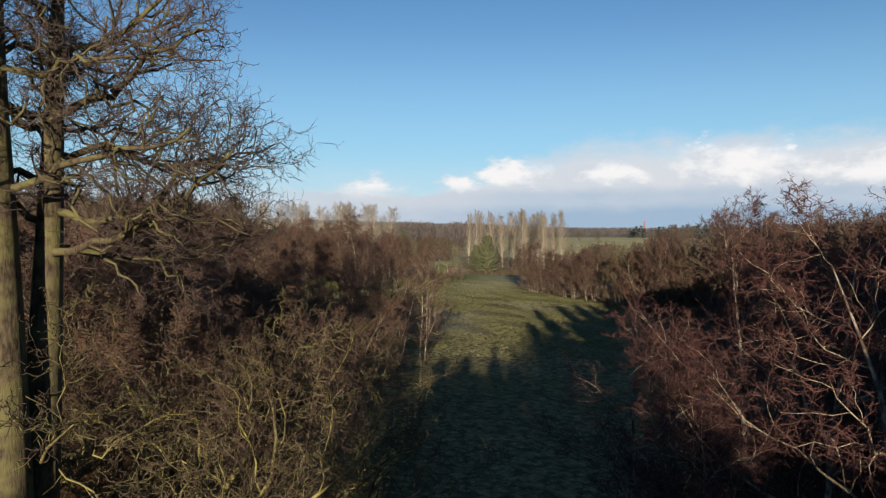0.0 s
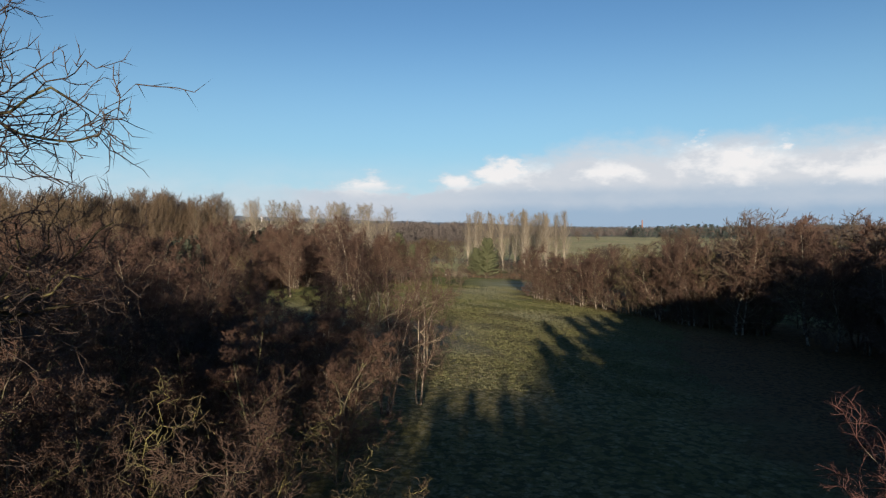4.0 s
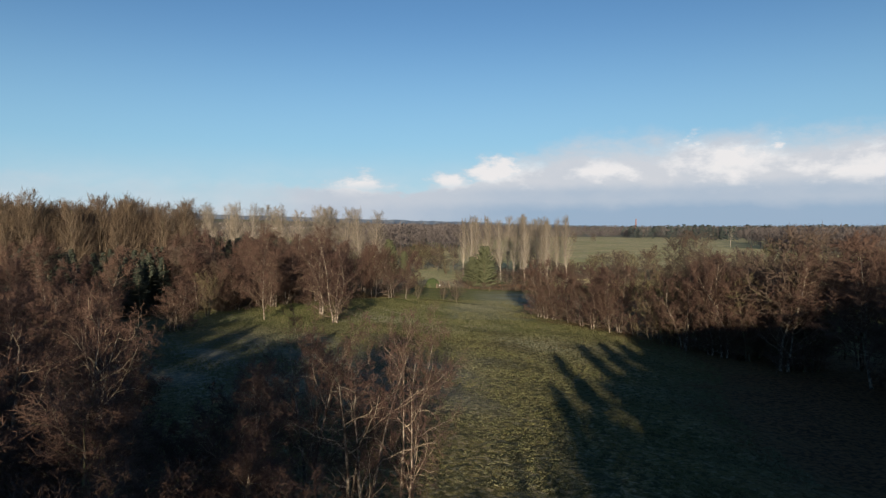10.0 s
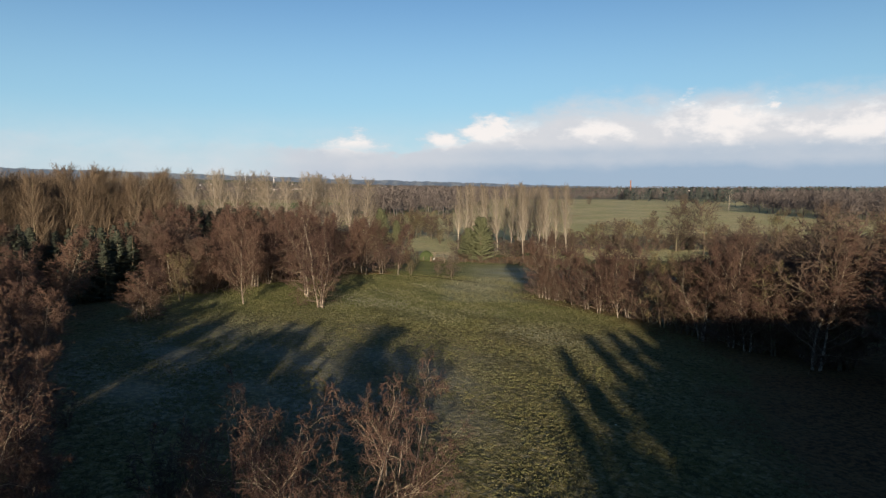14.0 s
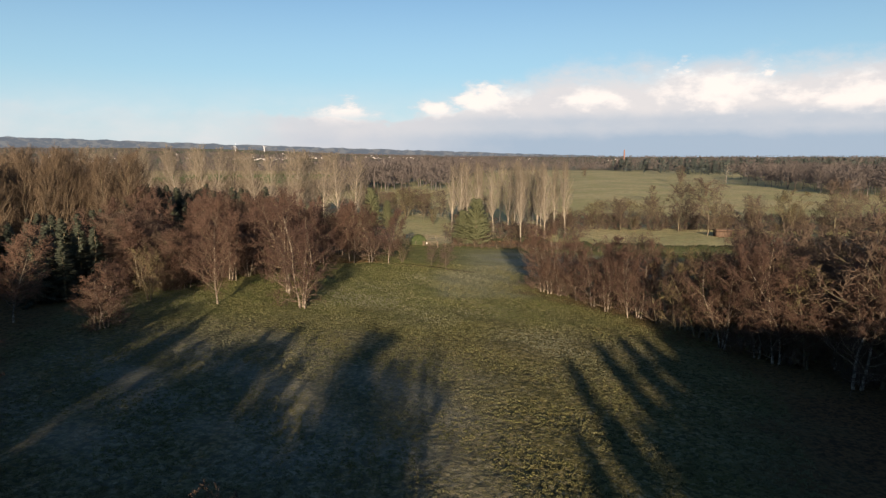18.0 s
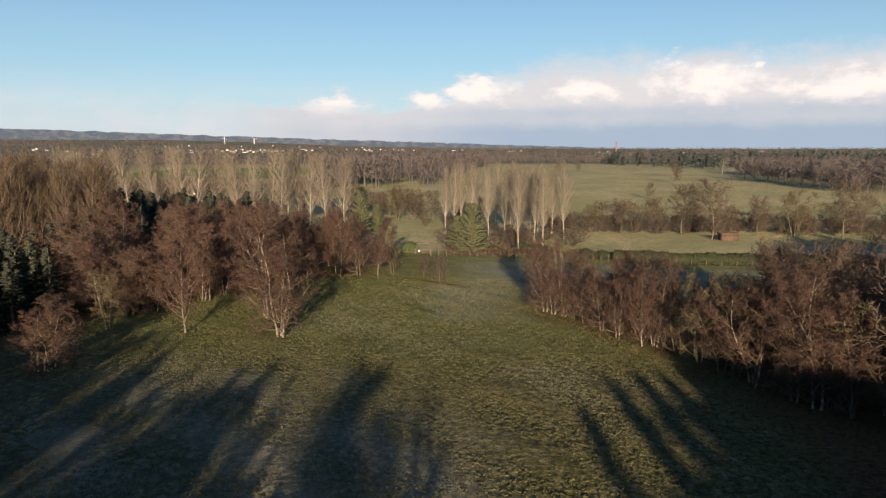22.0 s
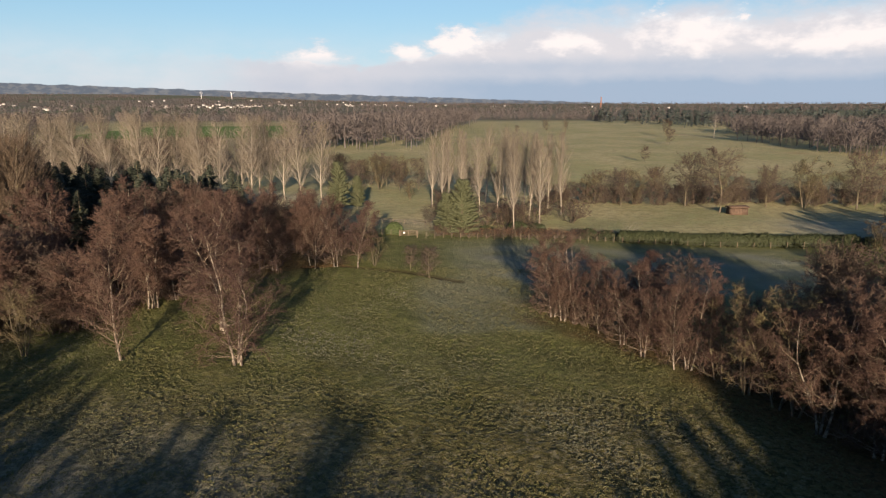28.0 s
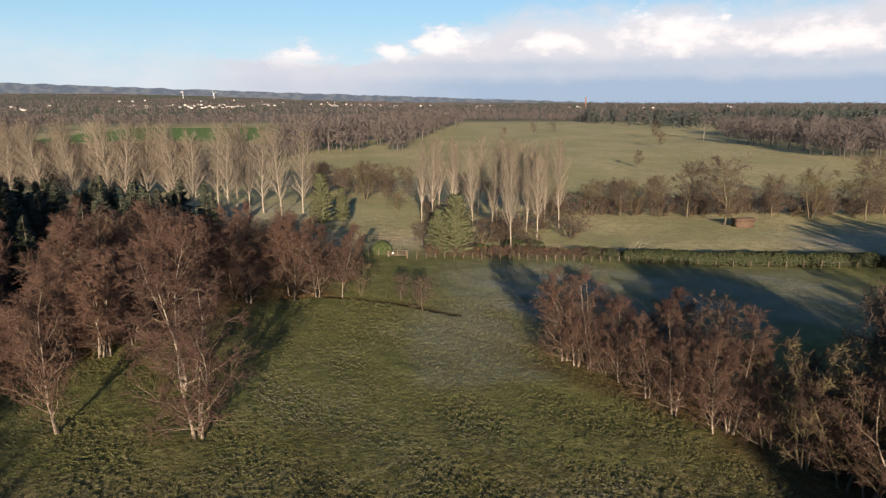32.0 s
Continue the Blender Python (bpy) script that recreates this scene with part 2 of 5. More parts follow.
M_DARK = plain("dark_opening", (0.014, 0.014, 0.014), (0.029, 0.029, 0.032), 1)

# ---- meshes from tapered shoots ----
X3 = np.array([1.0, 0, 0])


def mesh_from(name, v, f3=None, f4=None, smooth=False):
    """A mesh from arrays of points, triangles and quads."""
    me = bpy.data.meshes.new(name)
    f3 = np.zeros((0, 3), int) if f3 is None else f3
    f4 = np.zeros((0, 4), int) if f4 is None else f4
    me.vertices.add(len(v))
    me.vertices.foreach_set("co", np.asarray(v, np.float32).ravel())
    loops = np.concatenate([f3.ravel(), f4.ravel()]).astype(np.int32)
    me.loops.add(len(loops))
    me.loops.foreach_set("vertex_index", loops)
    n3, n4 = len(f3), len(f4)
    me.polygons.add(n3 + n4)
    starts = np.concatenate([np.arange(n3) * 3, n3 * 3 + np.arange(n4) * 4]).astype(np.int32)
    me.polygons.foreach_set("loop_start", starts)
    if smooth:
        me.polygons.foreach_set("use_smooth", np.ones(n3 + n4, bool))
    me.update(calc_edges=True)
    return me


def side_axes(d):
    d = d / np.maximum(np.linalg.norm(d, axis=-1, keepdims=True), 1e-9)
    ref = np.where(np.abs(d[..., 2:3]) > 0.9, X3, np.array([0, 0, 1.0]))
    a = np.cross(d, ref)
    a /= np.maximum(np.linalg.norm(a, axis=-1, keepdims=True), 1e-9)
    return a, np.cross(d, a)


class Soup:
    """Gathers tubes and cones into one mesh."""

    def __init__(self):
        self.v, self.f3, self.f4, self.k = [], [], [], 0

    def tubes(self, pts, rad, sides=4):
        n, k = pts.shape[:2]
        tang = np.gradient(pts, axis=1)
        a, b = side_axes(tang)
        ang = np.arange(sides) * 2 * np.pi / sides
        ring = a[:, :, None] * np.cos(ang)[:, None] + b[:, :, None] * np.sin(ang)[:, None]
        v = pts[:, :, None] + ring * rad[:, :, None, None]
        idx = np.arange(n * k * sides).reshape(n, k, sides) + self.k
        nxt = np.roll(idx, -1, axis=2)
        q = np.stack([idx[:, :-1], nxt[:, :-1], nxt[:, 1:], idx[:, 1:]], -1)
        self.v.append(v.reshape(-1, 3))
        self.f4.append(q.reshape(-1, 4))
        self.k += n * k * sides

    def cones(self, p0, p1, r):
        n = len(p0)
        a, b = side_axes(p1 - p0)
        ang = np.arange(3) * 2 * np.pi / 3
        ring = p0[:, None] + (a[:, None] * np.cos(ang)[:, None] + b[:, None] * np.sin(ang)[:, None]) * np.broadcast_to(r, n)[:, None, None]
        v = np.concatenate([ring, p1[:, None]], 1)
        i = np.arange(n)[:, None] * 4 + self.k
        self.v.append(v.reshape(-1, 3))
        self.f3.append(np.concatenate([i + (0, 1, 3), i + (1, 2, 3), i + (2, 0, 3)]))
        self.k += 4 * n

    def mesh(self, name, smooth=False):
        cat = lambda l, w: np.concatenate(l) if l else np.zeros((0, w), int)
        return mesh_from(name, np.concatenate(self.v), cat(self.f3, 3), cat(self.f4, 4), smooth)


def unit(d):
    return d / np.maximum(np.linalg.norm(d, axis=-1, keepdims=True), 1e-9)


def shoots(start, way, length, k, lift, wander, rng, zig=0.0):
    """Bent lines: from each start along its way, lifted (or drooping) and wandering a little at each step; zig: kinks from step to step."""
    pts, d = [start], unit(way)
    step = (length / k)[:, None]
    for _ in range(k):
        d = unit(d + rng.normal(0, wander, d.shape) + np.array([0, 0, lift]))
        pts.append(pts[-1] + (unit(d + rng.normal(0, zig, d.shape)) if zig else d) * step)
    return np.stack(pts, 1)


def sprout(pts, rad, per, lo, hi, angle, spread, rng):
    """Starts, ways and radii of per shoots on each line, between the parts lo and hi of its length."""
    n, k = pts.shape[0], pts.shape[1] - 1
    t = (np.tile(np.linspace(lo, hi, per), (n, 1)) + rng.uniform(-0.5, 0.5, (n, per)) * (hi - lo) / per).clip(0, 0.999) * k
    i = t.astype(int)
    row = np.arange(n)[:, None]
    f = (t - i)[..., None]
    p = pts[row, i] * (1 - f) + pts[row, i + 1] * f
    r = rad[row, i] * (1 - f[..., 0]) + rad[row, i + 1] * f[..., 0]
    d = unit(pts[row, i + 1] - pts[row, i])
    a, b = side_axes(d)
    turn = np.arange(per) * 2.4 + rng.uniform(0, 6.28, (n, 1)) + rng.normal(0, 0.4, (n, per))
    tilt = np.radians(angle) + rng.normal(0, np.radians(spread), (n, per))
    side = a * np.cos(turn)[..., None] + b * np.sin(turn)[..., None]
    way = d * np.cos(tilt)[..., None] + side * np.sin(tilt)[..., None]
    return p.reshape(-1, 3), way.reshape(-1, 3), r.ravel(), (t / k).ravel()


def taper(r0, k, end):
    return r0[:, None] * np.linspace(1, end, k + 1) ** 0.8


def bare_tree(seed, height, girth, style):
    """Meshes of a leafless tree: trunk, limbs and twigs."""
    rng = np.random.default_rng(seed)
    s = dict(stems=1, lean=0.06, limbs=22, limb_from=0.28, limb_angle=48, limb_len=0.36, lift=0.06, branches=8, branch_angle=42,
             branch_len=0.42, twigs=11, twig_len=0.5, droop=0.0, shape=0.75, twig_r=0.02, sprays=0, wander=0.10, subs=0, seg=2, kink=0.07, fine=0, low=0.18, tip=0.35, vary=0.25, twig_min=0.3, limb_r=0.012, limb_seg=5, zig=0.0, twig_angle=38, sub_len=0.55, fine_len=0.6, gap=0.25, sub_r=0.03)
    s.update(style)
    n = s["stems"]
    k = 9
    ang = np.linspace(0, 6.28, n, endpoint=False) + rng.uniform(0, 6)
    out = s["lean"] * (2.2 if n > 1 else 1) * rng.uniform(0.6, 1.3, n)
    way = np.stack([np.cos(ang) * out, np.sin(ang) * out, np.ones(n)], 1)
    base = np.stack([np.cos(ang), np.sin(ang), np.zeros(n)], 1) * (s["gap"] * (n > 1))
    base[:, 2] = -0.35
    tall = height * rng.uniform(0.82, 1.0, n)
    tall[0] = height
    trunk = shoots(base, way, tall + 0.35, k, 0.03, s["kink"], rng)
    tr = taper(np.full(n, girth) * rng.uniform(0.75, 1, n), k, 0.08)
    tr[:, 0] *= 1.35
    wood = Soup()
    wood.tubes(trunk, tr, 7)
    # limbs
    p, d, r, t = sprout(trunk, tr, s["limbs"] // n, s["limb_from"], 0.97, s["limb_angle"], 9, rng)
    u = (t - s["limb_from"]) / (1 - s["limb_from"])
    size = height * s["limb_len"] * (s["tip"] + (1 - s["tip"]) * np.sin(np.pi * np.clip(s["low"] + s["shape"] * u, 0, 1))) * rng.uniform(1 - s["vary"], 1 + 0.6 * s["vary"], len(u))
    limb = shoots(p, d, size, s["limb_seg"], s["lift"], s["wander"], rng, s["zig"])
    lr = taper(np.minimum(r * 0.55, s["limb_r"] * size + 0.012), s["limb_seg"], 0.2)
    limbs = Soup()
    limbs.tubes(limb, lr, 6 if s["subs"] else 4)
    # branches
    p, d, r, t = sprout(limb, lr, s["branches"], 0.18, 1.0, s["branch_angle"], 12, rng)
    size = np.repeat(size, s["branches"]) * s["branch_len"] * rng.uniform(0.6, 1.2, len(t)) * (1.15 - 0.5 * t)
    br = shoots(p, d, size, s["seg"], s["lift"] - s["droop"] * 0.4, s["wander"] * 1.3, rng, s["zig"] * 1.3)
    rr = taper(np.minimum(np.maximum(r * 0.6, 0.008), 0.05 if s["subs"] else 0.03), s["seg"], 0.45)
    if s["subs"]:
        limbs.tubes(br, rr, 4)
    else:
        limbs.cones(br[:, 0], br[:, -1], rr[:, 0])
    # finer branches, for trees that come near
    crown = Soup()
    if s["subs"]:
        p, d, r, t = sprout(br, rr, s["subs"], 0.15, 1.0, 45, 14, rng)
        size = np.repeat(size, s["subs"]) * s["sub_len"] * rng.uniform(0.6, 1.2, len(t))
        bends = 4 if s["fine"] else 2
        br = shoots(p, d, size, bends, s["lift"] - s["droop"] * 0.5, s["wander"] * 2, rng, s["zig"] * 1.3)
        rr = taper(np.clip(r * 0.6, s["twig_r"], s["sub_r"]), bends, 0.6)
        crown.tubes(br, rr, 3)
    if s["fine"]:
        p, d, r, t = sprout(br, rr, s["fine"], 0.2, 1.0, 46, 16, rng)
        size = np.repeat(size, s["fine"]) * s["fine_len"] * rng.uniform(0.6, 1.25, len(t))
        br = shoots(p, d, size, 3, s["lift"] + 0.04, s["wander"] * 1.6, rng, s["zig"])
        rr = taper(np.full(len(t), s["twig_r"] * 1.3), 3, 0.6)
        crown.tubes(br, rr, 3)
    # twigs
    p, d, r, t = sprout(br, rr, s["twigs"], 0.1, 1.0, s["twig_angle"], 14, rng)
    size = np.clip(np.repeat(size, s["twigs"]) * s["twig_len"], s["twig_min"], 1.3) * rng.uniform(0.6, 1.3, len(t))
    d = unit(d + np.array([0, 0, -s["droop"]]))
    end = p + d * size[:, None]
    crown.cones(p, end, s["twig_r"])
    if s["sprays"]:
        q = np.repeat(p + (end - p) * 0.5, s["sprays"], 0)
        w = unit(np.repeat(d, s["sprays"], 0) + rng.normal(0, 0.55, q.shape) + np.array([0, 0, -s["droop"]]))
        crown.cones(q, q + w * (np.repeat(size, s["sprays"]) * rng.uniform(0.4, 0.8, len(q)))[:, None], s["twig_r"] * 0.8)
    return wood.mesh("trunk", True), limbs.mesh("limbs", True), crown.mesh("crown")


def needle_tree(seed, height, style):
    """Meshes of an evergreen: trunk and a crown of needle sprays on whorled branches."""
    rng = np.random.default_rng(seed)
    s = dict(whorls=26, per=6, width=0.19, bare=0.06, drop=-0.10, sprays=16, spray=0.5, fat=0.10, ragged=0.15, cone=0.85, jit=0.012)
    s.update(style)
    k = 8
    trunk = shoots(np.array([[0, 0, -0.3]]), np.array([[0, 0, 1.0]]), np.array([height + 0.3]), k, 0.05, 0.012, rng)
    tr = taper(np.array([height * 0.017]), k, 0.08)
    wood = Soup()
    wood.tubes(trunk, tr, 7)
    n = s["whorls"] * s["per"]
    u = np.repeat(np.linspace(0, 1, s["whorls"]), s["per"]) + rng.normal(0, s["jit"], n)
    u = u.clip(0, 1)
    z = height * (s["bare"] + (0.985 - s["bare"]) * u)
    ang = rng.uniform(0, 6.28, n)
    length = height * s["width"] * ((1 - u) ** s["cone"] + 0.04) * rng.uniform(1 - s["ragged"] * 2, 1 + s["ragged"], n)
    rise = s["drop"] + 0.75 * u ** 2
    way = np.stack([np.cos(ang), np.sin(ang), rise], 1)
    p = np.stack([np.zeros(n), np.zeros(n), z], 1)
    br = shoots(p, way, length, 4, -0.03, 0.05, rng)
    limbs = Soup()
    limbs.tubes(br, taper(0.010 * length + 0.008, 4, 0.2), 3)
    crown = Soup()
    q, d, r, t = sprout(br, taper(length, 4, 0.3), s["sprays"], 0.12, 1.0, 50, 15, rng)
    size = s["spray"] * (0.55 + 0.12 * np.repeat(length, s["sprays"])) * rng.uniform(0.6, 1.25, len(q))
    d = unit(d + np.array([0, 0, -0.12]))
    crown.cones(q - d * size[:, None] * 0.12, q + d * size[:, None], s["fat"] * size / s["spray"])
    return wood.mesh("trunk", True), limbs.mesh("limbs"), crown.mesh("crown")


def part(name, me, material, parent, label=""):
    if isinstance(me, bmesh.types.BMesh):
        bm, me = me, bpy.data.meshes.new(name)
        bm.to_mesh(me)
        bm.free()
    if material and not me.materials:
        me.materials.append(material)
    ob = new(name, me)
    ob.parent = parent
    return tagged(ob, label)


def tree_thing(name, meshes, mats, label, category, group=""):
    top = new(name)
    for piece, me, mat in zip(("trunk", "branchwork", "crown"), meshes, mats):
        part(piece, me, mat, top)
    return tagged(top, label, category, group)


# ---- ground ----


def ground_z(x, y):
    """Height of the land: a slope down to +x, a dip along the field, hills far off to the left."""
    x, y = np.asarray(x, float), np.asarray(y, float)
    yy = np.minimum(y + 20, 186.6)
    yy = np.maximum(yy, -60)
    g = 5.2 - 0.0577 * yy + 0.1546e-3 * yy * yy
    g = g - 0.0366 * np.clip(x, -70, 60) * np.clip(1 - (y - 240) / 200, 0, 1)
    far = np.clip((y - 900) / 3900, 0, 1)
    left = np.clip((500 - x) / 2600, 0, 1.0)
    g = g + far ** 1.5 * (8 + 66 * left * left * (3 - 2 * left))
    return g


def smooth_noise(x, y, scale, seed):
    """Cheap rolling noise from turned sine waves."""
    rng = np.random.default_rng(seed)
    out = np.zeros_like(x)
    for i in range(7):
        a, f, ph = rng.uniform(0, 6.28), rng.uniform(0.6, 1.7) / scale, rng.uniform(0, 6.28)
        out += np.sin((x * np.cos(a) + y * np.sin(a)) * f * 6.28 + ph)
    return out / 3.5


def spread_axis(lo, hi, fine, far, grow=1.12):
    mid = list(np.arange(lo, hi + 1e-6, fine))
    s, up = fine, []
    v = hi
    while v < far[1]:
        s *= grow
        v += s
        up.append(min(v, far[1]))
    s, down, v = fine, [], lo
    while v > far[0]:
        s *= grow
        v -= s
        down.append(max(v, far[0]))
    return np.array(down[::-1] + mid + up)


DITCH = ((-17, 169.5), (-12, 170.2), (-6, 169.2), (0, 166.6), (7.5, 161.8))


def seg_dist(x, y, a, b):
    """Distance of each place from the line between a and b."""
    ax, ay = a
    ux, uy = b[0] - ax, b[1] - ay
    t = np.clip(((x - ax) * ux + (y - ay) * uy) / (ux * ux + uy * uy), 0, 1)
    return np.hypot(x - ax - t * ux, y - ay - t * uy)


def build_ground():
    xs = spread_axis(-46, 42, 0.29, (-4600, 4600))
    ys = spread_axis(58, 172, 0.29, (-1500, 4780), 1.10)
    gx, gy = np.meshgrid(xs, ys)
    z = ground_z(gx, gy)
    near = np.exp(-(np.maximum(np.abs(gx) - 50, 0) / 15) ** 2) * np.exp(-(np.maximum(np.abs(gy - 110) - 90, 0) / 15) ** 2)
    tuss = np.abs(smooth_noise(gx, gy, 1.6, 5)) * 0.45 + np.abs(smooth_noise(gx, gy, 1.0, 6)) * 0.7
    bank = np.min([seg_dist(gx, gy, a, b) for a, b in zip(DITCH[:-1], DITCH[1:])], axis=0)
    z = z - 0.7 * np.exp(-(bank / 0.5) ** 2)
    z = z + near * (0.13 * tuss - 0.05 + 0.10 * smooth_noise(gx, gy, 14, 7))
    z = z + 0.35 * (1 - near) * smooth_noise(gx, gy, 55, 8)
    ny, nx = gx.shape
    i = np.arange(nx * ny).reshape(ny, nx)
    q = np.stack([i[:-1, :-1], i[:-1, 1:], i[1:, 1:], i[1:, :-1]], -1).reshape(-1, 4)
    me = mesh_from("ground", np.stack([gx, gy, z], -1).reshape(-1, 3), None, q, True)
    # leaf litter under the woods, carried out on the right to darken the shaded field
    wood = np.zeros_like(gx)
    fade = lambda v, w: 1 / (1 + np.exp(-np.clip(v / w, -30, 30)))
    wob = 2.2 * smooth_noise(gx, gy, 9, 11)
    right_edge = np.interp(gy, [0, 40, 80, 100, 115, 130, 146, 160], [14, 20, 25, 33, 34.5, 27, 17, 14])
    depth = np.interp(gy, [0, 90, 120, 150, 160], [70, 50, 14, 9, 6])
    wood = np.maximum(wood, fade(gx + wob - right_edge + 1.6, 1.6) * fade(right_edge + depth - gx + wob, 1.5) * fade(152 - gy, 2))
    left_edge = np.interp(gy, [0, 40, 60, 76, 100, 118, 135, 150, 165, 172, 182], [-6, -9, -17, -34, -42, -46, -44, -33, -20, -10, -8])
    wood = np.maximum(wood, fade(left_edge - gx + wob, 1.5) * fade(200 - gy + wob, 3) * fade(gx + 150, 10))
    wood *= np.where(gy > 98, 0.78, 1.0)
    a = me.attributes.new("litter", "FLOAT", "POINT")
    a.data.foreach_set("value", wood.ravel().astype(np.float32))
    # dark band along the ditch: bare earth with the bank's shade painted in
    a = me.attributes.new("earth_shade", "FLOAT", "POINT")
    a.data.foreach_set("value", np.exp(-(bank / 0.95) ** 4).ravel().astype(np.float32))
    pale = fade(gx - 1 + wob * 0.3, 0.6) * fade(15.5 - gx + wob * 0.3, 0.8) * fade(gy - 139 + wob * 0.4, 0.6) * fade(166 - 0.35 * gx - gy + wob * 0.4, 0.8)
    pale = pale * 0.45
    # frost patches laid where tree shade falls; their pale colour also lifts that shade
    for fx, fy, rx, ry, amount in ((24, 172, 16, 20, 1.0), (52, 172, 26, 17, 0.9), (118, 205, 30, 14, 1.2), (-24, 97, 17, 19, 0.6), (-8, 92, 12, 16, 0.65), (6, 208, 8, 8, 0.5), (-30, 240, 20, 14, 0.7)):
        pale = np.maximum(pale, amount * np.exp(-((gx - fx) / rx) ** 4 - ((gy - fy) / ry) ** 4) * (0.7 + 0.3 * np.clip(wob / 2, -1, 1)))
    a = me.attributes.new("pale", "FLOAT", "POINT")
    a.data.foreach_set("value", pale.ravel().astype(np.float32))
    k = Mat("pasture", 0.95, 0, 0.15)
    big, mid, fine = k.noise(0.045, 4, 0.55), k.noise(0.35, 5, 0.6), k.noise(3.5, 4, 0.7)
    green = k.mix(k.step(mid, 0.35, 0.68), (0.098, 0.090, 0.026), (0.155, 0.133, 0.050))
    straw = k.mix(k.step(fine, 0.4, 0.65), (0.152, 0.120, 0.054), (0.245, 0.204, 0.118))
    grass = k.mix(k.math("MULTIPLY", k.step(fine, 0.40, 0.66), k.step(big, 0.30, 0.62)), green, straw)
    frost = k.math("MULTIPLY", k.step(fine, 0.42, 0.62), k.step(k.noise(0.05, 3, 0.5), 0.40, 0.66))
    grass = k.mix(k.math("MULTIPLY", frost, 0.13), grass, (0.300, 0.302, 0.288))
    # dark flecks painted for the shaded gaps between tussocks, and straw-pale tips
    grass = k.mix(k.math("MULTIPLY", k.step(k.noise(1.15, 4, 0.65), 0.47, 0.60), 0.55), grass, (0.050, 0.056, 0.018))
    grass = k.mix(k.math("MULTIPLY", k.step(k.noise(1.9, 3, 0.6), 0.53, 0.64), 0.50), grass, (0.255, 0.240, 0.160))
    # shade in the crevices between the grass cushions, painted as dark cell borders
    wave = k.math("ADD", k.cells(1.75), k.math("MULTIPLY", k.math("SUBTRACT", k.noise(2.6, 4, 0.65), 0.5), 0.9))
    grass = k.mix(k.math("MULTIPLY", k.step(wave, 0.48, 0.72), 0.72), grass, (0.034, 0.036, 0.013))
    ahead = k.n.new("ShaderNodeSeparateXYZ")
    k.l.new(k.pos, ahead.inputs[0])
    lush = k.math("ADD", ahead.outputs[1], k.math("MULTIPLY", k.math("SUBTRACT", k.noise(0.09, 4, 0.6), 0.5), 46))
    turf = k.mix(k.step(mid, 0.35, 0.68), (0.100, 0.118, 0.034), (0.160, 0.168, 0.060))
    # the same crevice shade, painted more weakly into the turf
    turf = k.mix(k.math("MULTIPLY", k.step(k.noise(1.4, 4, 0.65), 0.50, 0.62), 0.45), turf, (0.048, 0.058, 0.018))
    grass = k.mix(k.math("MULTIPLY", k.step(lush, 112, 136), 0.78), grass, turf)
    # farmland beyond: fields of several greens and browns, greyed in colour for haze
    plot = k.cells(0.0042, "Color", k.scaled((1.0, 0.45, 1.0)))
    sepc = k.n.new("ShaderNodeSeparateColor")
    k.l.new(plot, sepc.inputs[0])
    farm = k.mix(k.step(sepc.outputs[0], 0.3, 0.7), (0.110, 0.110, 0.080), (0.145, 0.128, 0.100))
    farm = k.mix(k.step(sepc.outputs[1], 0.55, 0.7), farm, (0.090, 0.108, 0.066))
    farm = k.mix(k.math("MULTIPLY", k.step(mid, 0.3, 0.7), 0.35), farm, (0.135, 0.115, 0.072))
    sp = k.n.new("ShaderNodeSeparateXYZ")
    k.l.new(k.pos, sp.inputs[0])
    meadow = k.mix(k.step(k.noise(0.022, 6, 0.65), 0.40, 0.60), (0.265, 0.275, 0.122), (0.415, 0.362, 0.200))
    meadow = k.mix(k.math("MULTIPLY", k.step(mid, 0.42, 0.60), 0.7), meadow, (0.225, 0.205, 0.092))
    meadow = k.mix(k.math("MULTIPLY", k.step(k.noise(0.12, 5, 0.7), 0.50, 0.62), 0.5), meadow, (0.36, 0.31, 0.15))
    meadow = k.mix(k.math("MULTIPLY", k.step(k.noise(0.9, 4, 0.7), 0.52, 0.60), 0.55), meadow, (0.15, 0.14, 0.06))
    meadow = k.mix(k.math("MULTIPLY", k.step(k.noise(0.012, 3, 0.5), 0.60, 0.68), 0.6), meadow, (0.242, 0.145, 0.078))
    meadow = k.mix(k.math("MULTIPLY", k.step(fine, 0.4, 0.6), 0.3), meadow, (0.372, 0.349, 0.232))
    grass = k.mix(k.step(sp.outputs[1], 196, 206), grass, meadow)
    grass = k.mix(k.step(sp.outputs[1], 900, 1050), grass, farm)
    crop = k.math("MULTIPLY", k.math("MULTIPLY", k.step(sp.outputs[1], 556, 556 + 6), k.step(sp.outputs[1], 790 + 8, 790)), k.math("MULTIPLY", k.step(sp.outputs[0], -268, -268 + 5), k.step(sp.outputs[0], -104 + 5, -104)))
    grass = k.mix(crop, grass, k.mix(k.step(mid, 0.35, 0.65), (0.085, 0.15, 0.035), (0.11, 0.18, 0.05)))
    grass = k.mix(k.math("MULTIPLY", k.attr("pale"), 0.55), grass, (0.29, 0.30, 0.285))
    grass = k.mix(k.attr("earth_shade"), grass, (0.020, 0.016, 0.009))
    leaf = k.mix(k.step(k.noise(2.3, 6, 0.7), 0.38, 0.62), (0.050, 0.030, 0.016), (0.150, 0.086, 0.040))
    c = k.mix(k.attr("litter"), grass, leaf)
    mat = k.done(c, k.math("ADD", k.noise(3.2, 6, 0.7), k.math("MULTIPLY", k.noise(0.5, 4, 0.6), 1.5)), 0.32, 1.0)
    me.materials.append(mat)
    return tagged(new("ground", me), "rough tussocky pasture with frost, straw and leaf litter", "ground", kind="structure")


build_ground()

